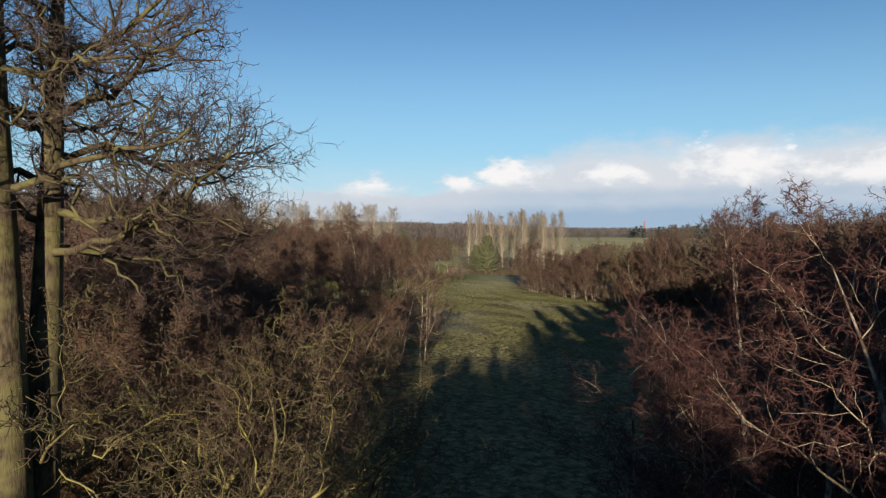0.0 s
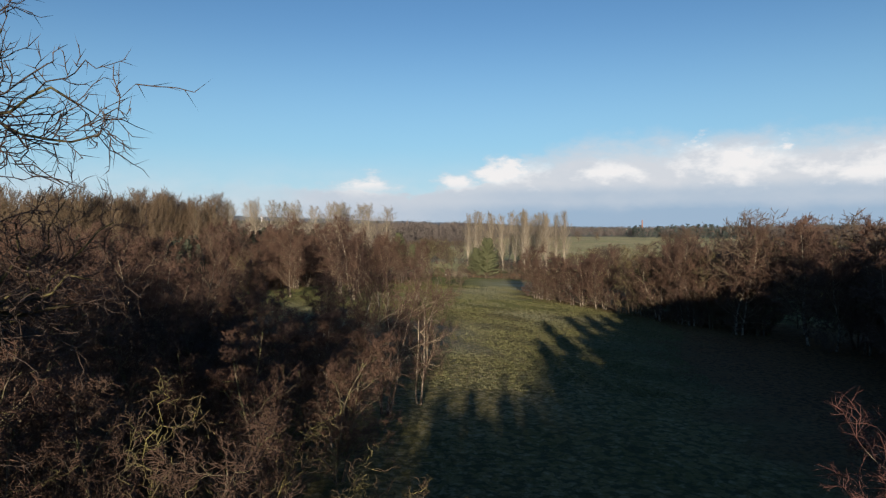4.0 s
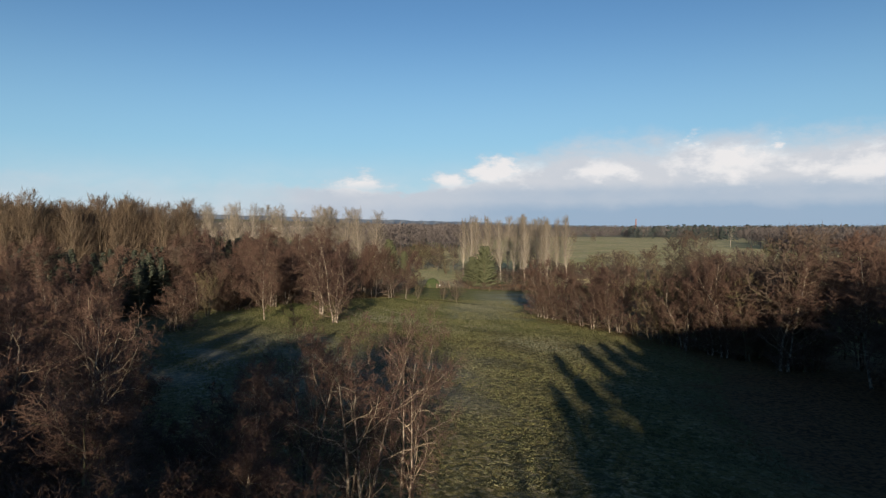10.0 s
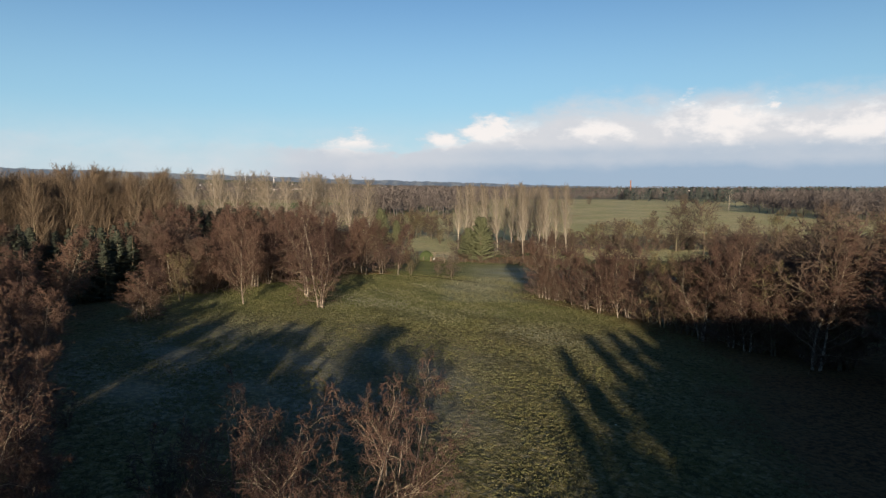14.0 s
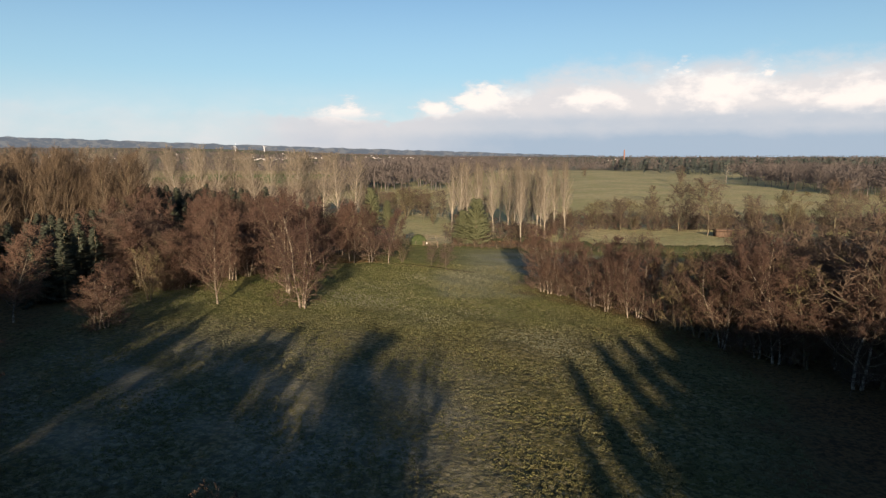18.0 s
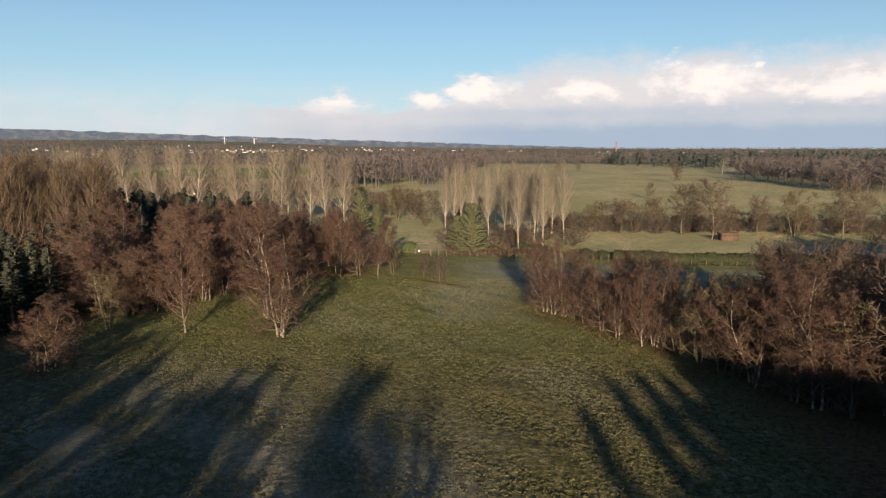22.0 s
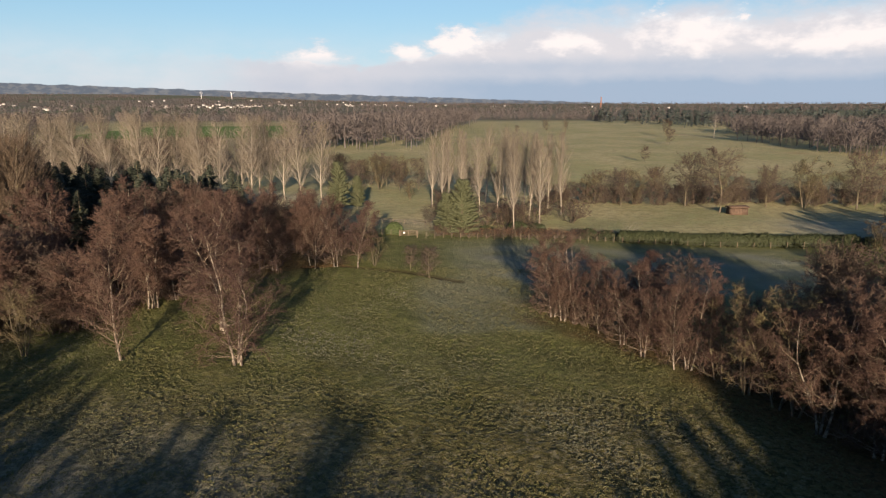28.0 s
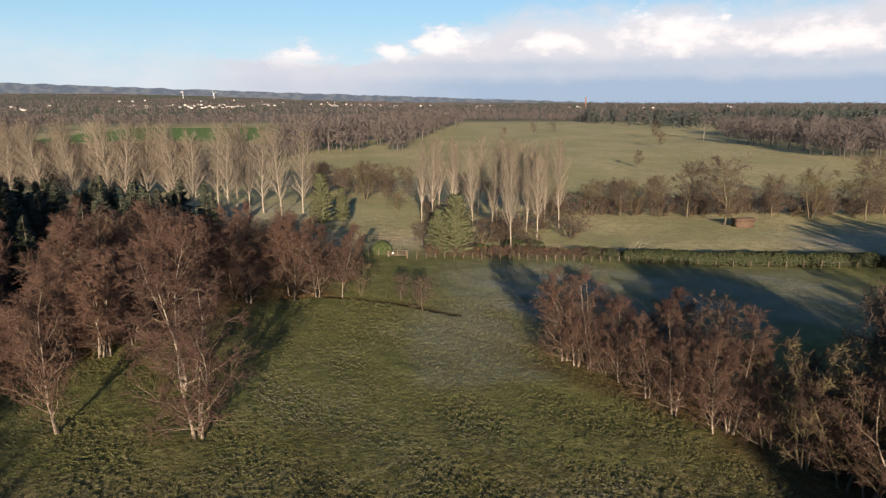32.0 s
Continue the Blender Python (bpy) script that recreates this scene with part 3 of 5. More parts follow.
# ---- tree prototypes, set out of the way as they are moved to their first places ----
BARE = {}


def kinds():
    birch = dict(low=0.42, vary=0.15, limbs=32, limb_from=0.12, limb_angle=54, limb_len=0.32, lift=0.08, branches=8, branch_len=0.5, twigs=9, twig_len=0.7, twig_min=0.6, droop=0.12, shape=0.54,
                 twig_r=0.036, sprays=1, limb_r=0.009)
    multi = dict(birch, stems=3, lean=0.06, limbs=30, limb_from=0.18)
    brown = dict(limbs=26, limb_from=0.15, limb_angle=54, limb_len=0.40, branches=8, branch_len=0.5, twigs=7, twig_r=0.042, twig_min=0.6, sprays=1, limb_r=0.01)
    willow = dict(brown, stems=4, lean=0.11, limbs=28, limb_angle=42, limb_len=0.38, twig_r=0.032)
    shrub = dict(stems=6, lean=0.25, limbs=30, limb_from=0.12, limb_angle=40, limb_len=0.42, branches=6, twigs=8, twig_r=0.024, lift=0.06)
    poplar = dict(limbs=52, limb_from=0.24, limb_angle=25, limb_len=0.25, lift=0.13, branches=7, branch_angle=20, branch_len=0.5, twigs=7, twig_len=0.7, twig_min=0.7, twig_angle=18, low=0.40, shape=0.56, tip=0.22, twig_r=0.019, wander=0.04,
                  sprays=0, kink=0.02, limb_r=0.022)
    vase = dict(poplar, limbs=60, limb_from=0.20, limb_angle=38, limb_len=0.26, lift=0.13, branches=7, branch_angle=24, tip=0.25, shape=0.58, low=0.38, wander=0.05, twig_r=0.022)
    near = dict(low=0.4, shape=0.56, limbs=33, limb_from=0.14, limb_angle=54, limb_len=0.40, lift=0.06, vary=0.18, branches=8, subs=5, fine=3, seg=4, limb_seg=8, twigs=6, twig_len=0.7, twig_min=0.14,
                twig_r=0.0056, sprays=1, wander=0.15, droop=0.05, kink=0.10, limb_r=0.0115, zig=0.16, sub_r=0.012)
    oak = dict(stems=2, lean=0.010, limbs=36, limb_from=0.54, limb_angle=78, limb_len=0.295, low=0.50, sub_r=0.011, lift=0.022, limb_seg=13, branches=15, branch_angle=46, branch_len=0.42, subs=7, sub_len=0.50, fine=5, fine_len=0.5, seg=6, gap=0.36,
               twigs=5, twig_len=0.45, twig_min=0.08, twig_r=0.0048, sprays=0, wander=0.11, zig=0.32, shape=0.44, limb_r=0.0165, kink=0.010, vary=0.12)
    lichen = dict(oak, lean=0.14, limbs=17, limb_from=0.18, limb_angle=66, limb_len=0.50, low=0.35, limb_seg=10, wander=0.15, zig=0.36, kink=0.24, gap=0.25, sub_r=0.026, limb_r=0.026, branches=8, branch_angle=54, seg=6, subs=5, sub_len=0.55, fine=3, fine_len=0.5, twigs=2, twig_len=0.5,
                  twig_min=0.12, twig_r=0.0088, sprays=0, lift=0.05)
    mid = dict(near, fine=0, branches=8, twig_len=0.55, limbs=36, limb_from=0.10, limb_angle=56, limb_len=0.335, low=0.46, shape=0.50, lift=0.085, vary=0.16, branch_len=0.42, subs=3, seg=3, limb_seg=6, twigs=6, sprays=2,
               twig_r=0.0135, limb_r=0.011, twig_min=0.40, droop=0.06, wander=0.14)
    b = (M_BIRCH, M_LIMB, T_BIRCH)
    BARE["mid"] = [(bare_tree(44 + i, 11, 0.13, dict(mid, stems=1 + i, lean=0.06)), b) for i in range(3)]
    BARE["midbrown"] = [(bare_tree(48 + i, 10, 0.14, dict(mid, droop=0, stems=2)), (M_GREY, M_GREY, (T_BIRCH, T_DUSK)[i])) for i in range(2)]
    BARE["birch"] = [(bare_tree(11 + i, 13, 0.14, birch), b) for i in range(4)]
    BARE["multi"] = [(bare_tree(31 + i, 12, 0.115, multi), b) for i in range(3)]
    BARE["near"] = [(bare_tree(41 + i, 11, 0.14, dict(near, stems=3, lean=0.09)), (M_BIRCH, M_PALE, T_RED)) for i in range(2)]
    BARE["fore"] = [(bare_tree(61 + i, 11, 0.15, dict(near, stems=2 + i, lean=0.09, limbs=25, limb_from=0.2, limb_angle=60, fine=2, twigs=5, twig_r=0.0088, limb_r=0.0125)), (M_BIRCH, M_PALE, T_BIRCH)) for i in range(2)]
    BARE["brown"] = [(bare_tree(51 + i, 12, 0.18, brown), (M_GREY, M_GREY, T_BROWN)) for i in range(3)]
    BARE["willow"] = [(bare_tree(71 + i, 9, 0.13, willow), (M_GREY, M_GREY, T_OLIVE)) for i in range(3)]
    BARE["shrub"] = [(bare_tree(91 + i, 3.5, 0.05, shrub), (M_GREY, T_BROWN, T_BROWN)) for i in range(2)]
    BARE["poplar"] = [(bare_tree(111 + i, 22, 0.18, poplar), (M_POPLAR, M_POPLAR, T_POPLAR)) for i in range(4)]
    BARE["vase"] = [(bare_tree(211 + i, 22, 0.19, vase), (M_POPLAR, M_POPLAR, T_POPLAR)) for i in range(4)]
    BARE["dim"] = [(bare_tree(161 + i, 18, 0.2, dict(vase, limb_from=0.2, limb_angle=38, limb_len=0.28, twig_r=0.028, twigs=5)), (M_GREY, M_LIMB, T_DIM)) for i in range(3)]
    BARE["dead"] = [(bare_tree(181, 8, 0.2, dict(limbs=14, limb_from=0.3, limb_angle=55, limb_len=0.4, branches=4, twigs=2, twig_r=0.012, wander=0.2)), (M_POPLAR, M_POPLAR, T_POPLAR))]
    BARE["oak"] = [(bare_tree(121, 18, 0.66, oak), (M_OAK, M_OAK, T_OAK))]
    BARE["lichen"] = [(bare_tree(125 + i, 9, 0.15, lichen), (M_LICHEN, M_LICHEN, T_THICKET)) for i in range(2)]
    BARE["spruce"] = [(needle_tree(131 + i, 13, dict(sprays=18, spray=0.75, fat=0.16)), (M_GREY, M_GREY, L_SPRUCE)) for i in range(3)]
    BARE["belt"] = [(needle_tree(171 + i, 18, dict(whorls=20, per=6, sprays=10, spray=1.3, fat=0.46, width=0.17)), (M_GREY, M_GREY, L_SPRUCE)) for i in range(2)]
    BARE["pine"] = [(needle_tree(151 + i, 11.5, dict(whorls=46, per=7, width=0.27, cone=0.36, drop=0.40, sprays=46, spray=0.62, fat=0.14, ragged=0.34, bare=0.06, jit=0.05)),
                     (M_GREY, M_GREY, L_PINE)) for i in range(2)]


kinds()
TALL = dict(vase=22, fore=11, dead=8, mid=11, midbrown=10, belt=18, dim=18, near=11, oak=18, lichen=9, birch=13, multi=12, brown=12, willow=9, shrub=3.5, poplar=22, spruce=13, pine=11.5)
NAMES = dict(vase="poplar_tree", fore="birch_tree", dead="dead_tree", mid="birch_tree", midbrown="bare_tree", belt="spruce_tree", dim="poplar_tree", near="birch_tree", oak="oak_tree", lichen="oak_tree", birch="birch_tree", multi="birch_tree", brown="bare_tree", willow="willow_tree", shrub="shrub", poplar="poplar_tree", spruce="spruce_tree", pine="pine_tree")
LABELS = dict(vase="tall leafless poplar with broad upswept tan crown", fore="leafless forked birch with pale limbs and reddish twigs", dead="bleached dead tree with broken limbs", mid="leafless birch with pale stems and dark red-brown twigs", midbrown="leafless thicket tree with tangled brown twigs", belt="tall dark spruce in a dense belt", dim="tall leafless brown poplar in a dense plantation", near="leafless birch with pale forked limbs and red-brown twigs", oak="large leafless oak with two furrowed trunks and spreading limbs",
              lichen="low spreading bare oak with yellow-green lichened branches", birch="leafless birch with white trunk and purple-brown twigs", multi="many-stemmed leafless birch with pale bark and reddish twigs",
              brown="leafless brown tree with rounded twiggy crown", willow="many-stemmed bare willow with olive lichened twigs",
              shrub="low bare shrub of thin brown stems", poplar="tall narrow leafless poplar with pale upswept branches",
              spruce="dark green spruce with drooping needle branches", pine="broad dark green pine with dense needles")
FIRST = {}
prng = random.Random(5)


def plant(kind, x, y, height=None, variant=None, wide=1.0, group="", label="", lean=(0, 0), turn=None):
    """Stands a tree of that kind on the ground at (x, y)."""
    v = prng.randrange(len(BARE[kind])) if variant is None else variant
    turn = prng.uniform(0, 360) if turn is None else turn
    h = (height or TALL[kind]) / TALL[kind]
    m = pose(x, y, float(ground_z(x, y)) - 0.05, lean[0], lean[1], turn) 
    key = (kind, v)
    if key not in FIRST:
        FIRST[key] = tree_thing(NAMES[kind], *BARE[kind][v], label or LABELS[kind], "bush" if kind == "shrub" else "tree", group or NAMES[kind] + "s")
        ob = FIRST[key]
    else:
        ob = copy_thing(FIRST[key], m)
        tagged(ob, label or LABELS[kind], group=group or NAMES[kind] + "s")
    ob.matrix_world = m @ Matrix.Diagonal((h * wide, h * wide, h, 1))
    return ob


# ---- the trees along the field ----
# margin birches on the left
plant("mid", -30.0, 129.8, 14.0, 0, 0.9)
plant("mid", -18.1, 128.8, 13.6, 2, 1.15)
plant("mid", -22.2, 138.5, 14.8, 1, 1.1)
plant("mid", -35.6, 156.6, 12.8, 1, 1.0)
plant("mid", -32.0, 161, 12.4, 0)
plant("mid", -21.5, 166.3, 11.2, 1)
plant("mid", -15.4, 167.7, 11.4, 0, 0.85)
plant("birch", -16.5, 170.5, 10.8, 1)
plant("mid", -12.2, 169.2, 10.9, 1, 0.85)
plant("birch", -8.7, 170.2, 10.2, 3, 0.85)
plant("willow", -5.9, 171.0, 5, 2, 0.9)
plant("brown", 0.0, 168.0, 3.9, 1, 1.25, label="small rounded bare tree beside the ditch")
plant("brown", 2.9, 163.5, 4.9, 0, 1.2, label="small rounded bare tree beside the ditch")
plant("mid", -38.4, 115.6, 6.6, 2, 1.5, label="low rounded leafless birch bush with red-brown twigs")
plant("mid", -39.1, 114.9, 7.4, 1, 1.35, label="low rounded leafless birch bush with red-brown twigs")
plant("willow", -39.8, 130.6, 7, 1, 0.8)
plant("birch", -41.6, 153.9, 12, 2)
for x, y, h in ((-27, 158, 12.4), (-24, 172, 10.4), (-29, 170, 11), (-38, 168, 11.5), (-44, 162, 12), (-47, 150, 13), (-50, 140, 12), (-45, 172, 13),
                (-52, 158, 13), (-36, 178, 12), (-26, 181, 11), (-19, 178, 11), (-12, 177, 10), (-50, 117, 11),
                (-57, 108, 11), (-47, 103, 10), (-62, 120, 12), (-55, 96, 11), (-49, 90, 11), (-66, 105, 12), (-63, 90, 12)):
    plant(prng.choice(("birch", "multi", "birch", "brown")), x, y, h)
lrng = random.Random(8)
for i in range(46):
    y = lrng.uniform(136, 184)
    x = float(np.interp(y, (136, 150, 165, 172, 184), (-40, -31, -25, -19, -20))) - float(np.interp(y, (136, 160, 184), (8, 14, 28))) * lrng.random() ** 1.3
    plant(lrng.choice(("mid", "birch", "multi", "birch", "brown")), x, y, lrng.uniform(8, 10.8), wide=1.2, group="margin wood")
for i in range(16):
    y = lrng.uniform(134, 170)
    plant("shrub", float(np.interp(y, (134, 150, 165, 172), (-41, -31, -23, -18))) - 5 * lrng.random(), y, lrng.uniform(2, 4), wide=1.2, group="margin shrubs")
for i in range(16):
    y = lrng.uniform(100, 147)
    edge = float(np.interp(y, [100, 115, 130, 146], [42, 36, 29, 20]))
    plant("shrub", edge + lrng.uniform(-0.6, 2.5), y, lrng.uniform(2, 4.2), wide=1.2, group="margin shrubs")
# right-hand strip
for x, y, h, v in ((18.3, 145.6, 10.2, "mid"), (19.2, 144, 9.6, "mid"), (20.6, 143.1, 10.8, "mid"), (24.2, 135.8, 8.2, "mid"), (25.3, 132.1, 9.8, "mid"),
                   (27.2, 128.1, 9.2, "mid"), (28.7, 128.2, 10.8, "mid"), (34.1, 114.4, 12.4, "mid"), (37.2, 108.3, 13, "mid"), (41, 100.5, 14.5, "mid"),
                   (31.9, 122.4, 9.6, "willow"), (34.2, 118.0, 10, "willow"), (36.8, 114.6, 10, "willow"), (36.0, 121, 9.4, "willow"), (40.2, 112, 10.5, "willow"), (43.5, 106, 11, "willow"), (39, 117, 9.5, "midbrown")):
    plant(v, x, y, h)
srng = random.Random(4)
for x, y, h, v in ((22.6, 139.6, 8.8, "mid"), (26.4, 134.5, 8.4, "midbrown"), (30.6, 125.4, 8.8, "midbrown"), (33.2, 119.4, 9.6, "midbrown"), (36.2, 110.4, 10.6, "mid"), (39.6, 106.6, 11, "midbrown"), (38.2, 112.4, 10.4, "midbrown"), (42.6, 110, 10.5, "midbrown"), (45, 101, 12, "midbrown")):
    plant(v, x, y, h, srng.randrange(2), turn=srng.uniform(0, 360))
for i in range(64):
    y = 40 + 108 * (i + prng.random()) / 64
    edge = float(np.interp(y, [0, 60, 100, 115, 130, 146, 160], [47, 46, 42, 36, 29, 20, 16]))
    deep = float(np.interp(y, [0, 90, 120, 150], [34, 28, 11, 5]))
    kind = prng.choice(("birch", "brown", "brown", "multi", "willow", "brown"))
    if y > 122 and i % 5:
        continue
    plant(kind, edge + 1.5 + deep * prng.random(), y, prng.uniform(8.5, 11.5) * (1.4 if y < 105 else 1.0) * (0.85 if kind == "willow" else 1))
for i in range(14):
    y = 60 + 92 * (i + prng.random()) / 14
    edge = float(np.interp(y, [0, 60, 100, 115, 130, 146, 160], [47, 46, 42, 36, 29, 20, 16]))
    plant("shrub", edge + prng.uniform(0.5, 7), y, prng.uniform(1.6, 4))
# trees below the start of the flight, left and right
plant("oak", -9.75, 14.5, 18.5, turn=51)
for x, y, h, v in ((-6.4, 13.4, 8.4, "lichen"), (-8.6, 17.2, 9.0, "lichen"), (-4.9, 16.4, 7.4, "lichen"), (-5.4, 20.2, 7.2, "midbrown"), (-8.6, 22.0, 7.6, "lichen"), (-13.2, 21, 10.4, "lichen"), (-8.5, 46.5, 8.6, "mid"), (-6.6, 44.2, 7.2, "mid"), (-10, 49.6, 6.4, "midbrown"), (-9.2, 25, 7.4, "midbrown"), (-11.6, 19.6, 9.6, "lichen"), (-12.6, 25.4, 9.8, "midbrown"), (-15.4, 24, 10.4, "midbrown"), (-15, 30, 10, "midbrown"), (-19.5, 32, 10.5, "midbrown"), (-13.6, 35, 9.8, "midbrown"), (-23, 30, 10.6, "mid"), (-11.5, 28, 8.4, "midbrown"), (-9.5, 36, 8.4, "midbrown"), (-7.2, 33.5, 7.2, "midbrown"), (-17, 16, 10.5, "lichen"), (-10.2, 22.5, 8.4, "midbrown"), (-17.5, 27, 7.5, "midbrown"),
                   (-10.9, 58, 4.4, "midbrown"), (-16.8, 42, 10.4, "mid"), (-8.9, 40.5, 9.1, "midbrown"), (-5.4, 39, 7.4, "midbrown"), (-12.6, 48, 6.4, "mid"), (-21.5, 51, 10.5, "mid"), (-11.5, 44.5, 8.5, "midbrown"), (-20, 62, 7.5, "mid"), (-26, 70, 8.5, "mid"), (-23, 55, 9.5, "mid"),
                   (-30, 60, 10, "midbrown"), (-33, 75, 9.5, "mid"), (-36, 89, 7.5, "birch"), (-40, 88, 7.5, "multi"), (-28, 48, 10, "mid"), (-14, 45, 5.2, "midbrown"),
                   (-18, 38, 6, "midbrown"), (-26, 36, 10, "midbrown"), (-34, 44, 11, "mid"), (-38, 56, 11, "mid"), (-44, 70, 11, "birch"),
                   (-46, 82, 11, "brown"), (-42, 36, 11, "multi"), (-52, 50, 12, "birch"), (-58, 66, 12, "multi"), (-54, 78, 12, "brown"), (-20, 28, 8.5, "midbrown"),
                   (-30, 26, 10, "midbrown"), (-27, 77, 2.6, "shrub"), (-15, 66, 4, "shrub"), (-12, 72, 3, "shrub"),
                   (-12, 52, 5.4, "midbrown"), (-16, 56, 6.5, "mid"), (-13, 62, 3.6, "midbrown"), (-27, 62, 8, "mid"), (-31, 68, 9, "midbrown"), (-22, 46, 8.5, "midbrown"), (-17, 49, 6, "midbrown"),
                   (-31, 80, 6, "mid"), (-38, 80, 8, "multi"), (-40, 64, 11, "birch"), (-47, 60, 11, "brown"), (-48, 92, 10, "birch"), (-36, 66, 10, "mid"), (-33, 54, 10, "midbrown"),
                   (-23, 40, 8.5, "mid"), (-12, 41, 8, "midbrown"), (-60, 80, 12, "birch"), (-66, 76, 12, "brown"), (-62, 54, 12, "brown"), (-50, 40, 12, "brown"), (-45, 50, 11, "birch"), (-43, 97, 7.5, "multi")):
    plant(v, x, y, h)
for x, y, h, w in ((-4.4, 51.0, 10.2, 0.8), (-6.5, 52.4, 10.1, 0.8), (-2.4, 55.0, 10.2, 0.62), (-17.5, 53.6, 11.0, 0.8), (-19.6, 51.6, 10.9, 0.95)):
    plant("fore", x, y, h, wide=w)
for x, y, h, v in ((5.4, 15.4, 7.6, "near"), (6.8, 17.6, 8.4, "near"), (7.9, 15.0, 10.2, "near"), (10.2, 18.0, 8.0, "near"), (8.6, 11.8, 10.0, "near"), (11.4, 15.6, 10.6, "near"), (12.8, 19.6, 9.2, "near"),
                   (15.5, 22.0, 8.4, "mid"), (17.5, 19.5, 9.4, "mid")):
    plant(v, x, y, h)
wrng = random.Random(12)
for i in range(96):
    y = wrng.uniform(29, 96)
    x = 0.62 * (y - 18) + 9.5 + wrng.random() ** 1.2 * (52 - 0.3 * y)
    v = wrng.choice(("brown", "multi", "birch", "brown", "belt", "multi"))
    # belt: spruces hidden deeper in, added to darken the wood and its shadow
    if x > 0.62 * (y - 18) + 14 or v != "belt":
        plant(v, x, y, wrng.uniform(0.82, 1.0) * float(np.interp(y, (29, 50, 66, 96), (8, 11, 15, 14.5))), group="field-side wood")

# unseen spruces behind the start, added to throw the pointed shadows over the field: each by the place of its shadow's
# tip and its own y


def caster(tip_x, tip_y, y, wide=1.0, kind="belt", group="spruce belt"):
    run = tip_y - y
    x = tip_x - run * math.tan(radians(SUN_AZ - 180))
    tall = run * math.tan(radians(SUN_EL)) + float(ground_z(tip_x, tip_y)) - float(ground_z(x, y))
    plant(kind, x, y, tall, wide=wide, group=group)


for x, y, at in ((-0.6, 57, -13), (1.5, 59.5, -12), (3.7, 57.5, -16), (5.3, 58, -14), (10.7, 89.5, -8), (14.1, 107, -6), (19.2, 115, -4),
                 (22.8, 118, 0), (25.6, 118, 2), (28.4, 120, 4), (33, 128, 6), (37, 132, 8), (41, 136, 9), (45, 138, 10), (50, 140, 11), (55, 140, 12), (60, 140, 13), (66, 140, 13), (72, 140, 13)):
    caster(x, y, at, 1.1 if x < 8 else 1.05)
# an unseen oak, added for one round crown shadow
caster(4.5, 71, -22, 0.14, "oak", "oaks beside the start")
# more unseen spruces, added to close up the shade behind the tips
for i in range(5):
    caster(0.2 + 1.7 * i, 50 + prng.uniform(-3, 3), -17 + prng.uniform(-3, 2), 1.9)
for i in range(4):
    caster(9.5 + 2.4 * i, 58 + prng.uniform(-3, 3), -14 + prng.uniform(-3, 3), 2.0)
for x, y, w in ((16.4, 92, 1.3), (18.6, 100, 1.2), (21.2, 107, 1.2), (24.4, 110, 1.4), (27, 110, 1.5)):
    caster(x, y, -12 + prng.uniform(-2, 2), w)
for i in range(20):
    x = 25.4 + 2.6 * i
    caster(x, (110 if x < 29 else 128) + prng.uniform(-5, 5), -10 + min(0.9 * i, 20) + prng.uniform(-2, 2), 2.3)
    caster(x - 5.3, 84 + prng.uniform(-6, 6), -17 + min(0.9 * i, 20) + prng.uniform(-2, 2), 1.9)
# unseen spruces added to thicken the broad shadows on the left
for x, y, w in ((-16.3, 118.5, 0.55), (-19.4, 117, 0.6), (-22.2, 112, 0.5), (-17.6, 111, 0.8), (-20.6, 109, 0.85), (-16.9, 99, 0.8), (-22.2, 100, 0.8), (-19.4, 98, 1.2),
                (-30.2, 111, 0.5), (-33.4, 109, 0.7), (-36.5, 112, 0.7), (-31.5, 102, 0.9), (-34.8, 101, 1.1)):
    caster(x, y, -6 + prng.uniform(-2, 2), w, group="spruces beside the start")
for i in range(5):
    caster(-17.0 - 1.6 * i, 97 + prng.uniform(-3, 3), -8 + prng.uniform(-2, 2), 1.1)
for i in range(5):
    caster(-30.0 - 1.9 * i, 96 + prng.uniform(-3, 3), -8 + prng.uniform(-2, 2), 1.1)
# unseen spruces added only to darken the low growth near the start
for i in range(5):
    caster(-5.0 - 1.8 * i, 36 + prng.uniform(-3, 3), -18 + prng.uniform(-3, 2), 1.2)
# further unseen spruces, added to keep the left-hand trees in shade
for i in range(4):
    caster(-17.2 - 1.7 * i, 84 + prng.uniform(-2, 2), -9 + prng.uniform(-2, 2), 1.1)
for i in range(4):
    caster(-24.0 - 2.0 * i, 82 + prng.uniform(-2, 2), -9 + prng.uniform(-2, 2), 1.2)
for i in range(24):
    caster(-38 - 2.2 * i, (116 if i < 3 else 128) + prng.uniform(-7, 6), -2 + prng.uniform(-5, 4), 1.7)

# a block of trees behind the strip, whose shadow lies over the next pasture
for i in range(9):
    caster(44.5 + 1.8 * i, 187 + prng.uniform(-3, 3), 128 + prng.uniform(-3, 4), 0.85, "brown", "pasture-side wood")
for i in range(7):
    caster(43.5 + 2.5 * i, 178 + prng.uniform(-5, 3), 124 + prng.uniform(-4, 4), 0.95, "brown", "pasture-side wood")

# unseen spruces off to the right, added for the shadow near the shelter
for i in range(14):
    caster(101 + 3.0 * i, 233 + prng.uniform(-8, 5), 150 + prng.uniform(-6, 6), 1.5)

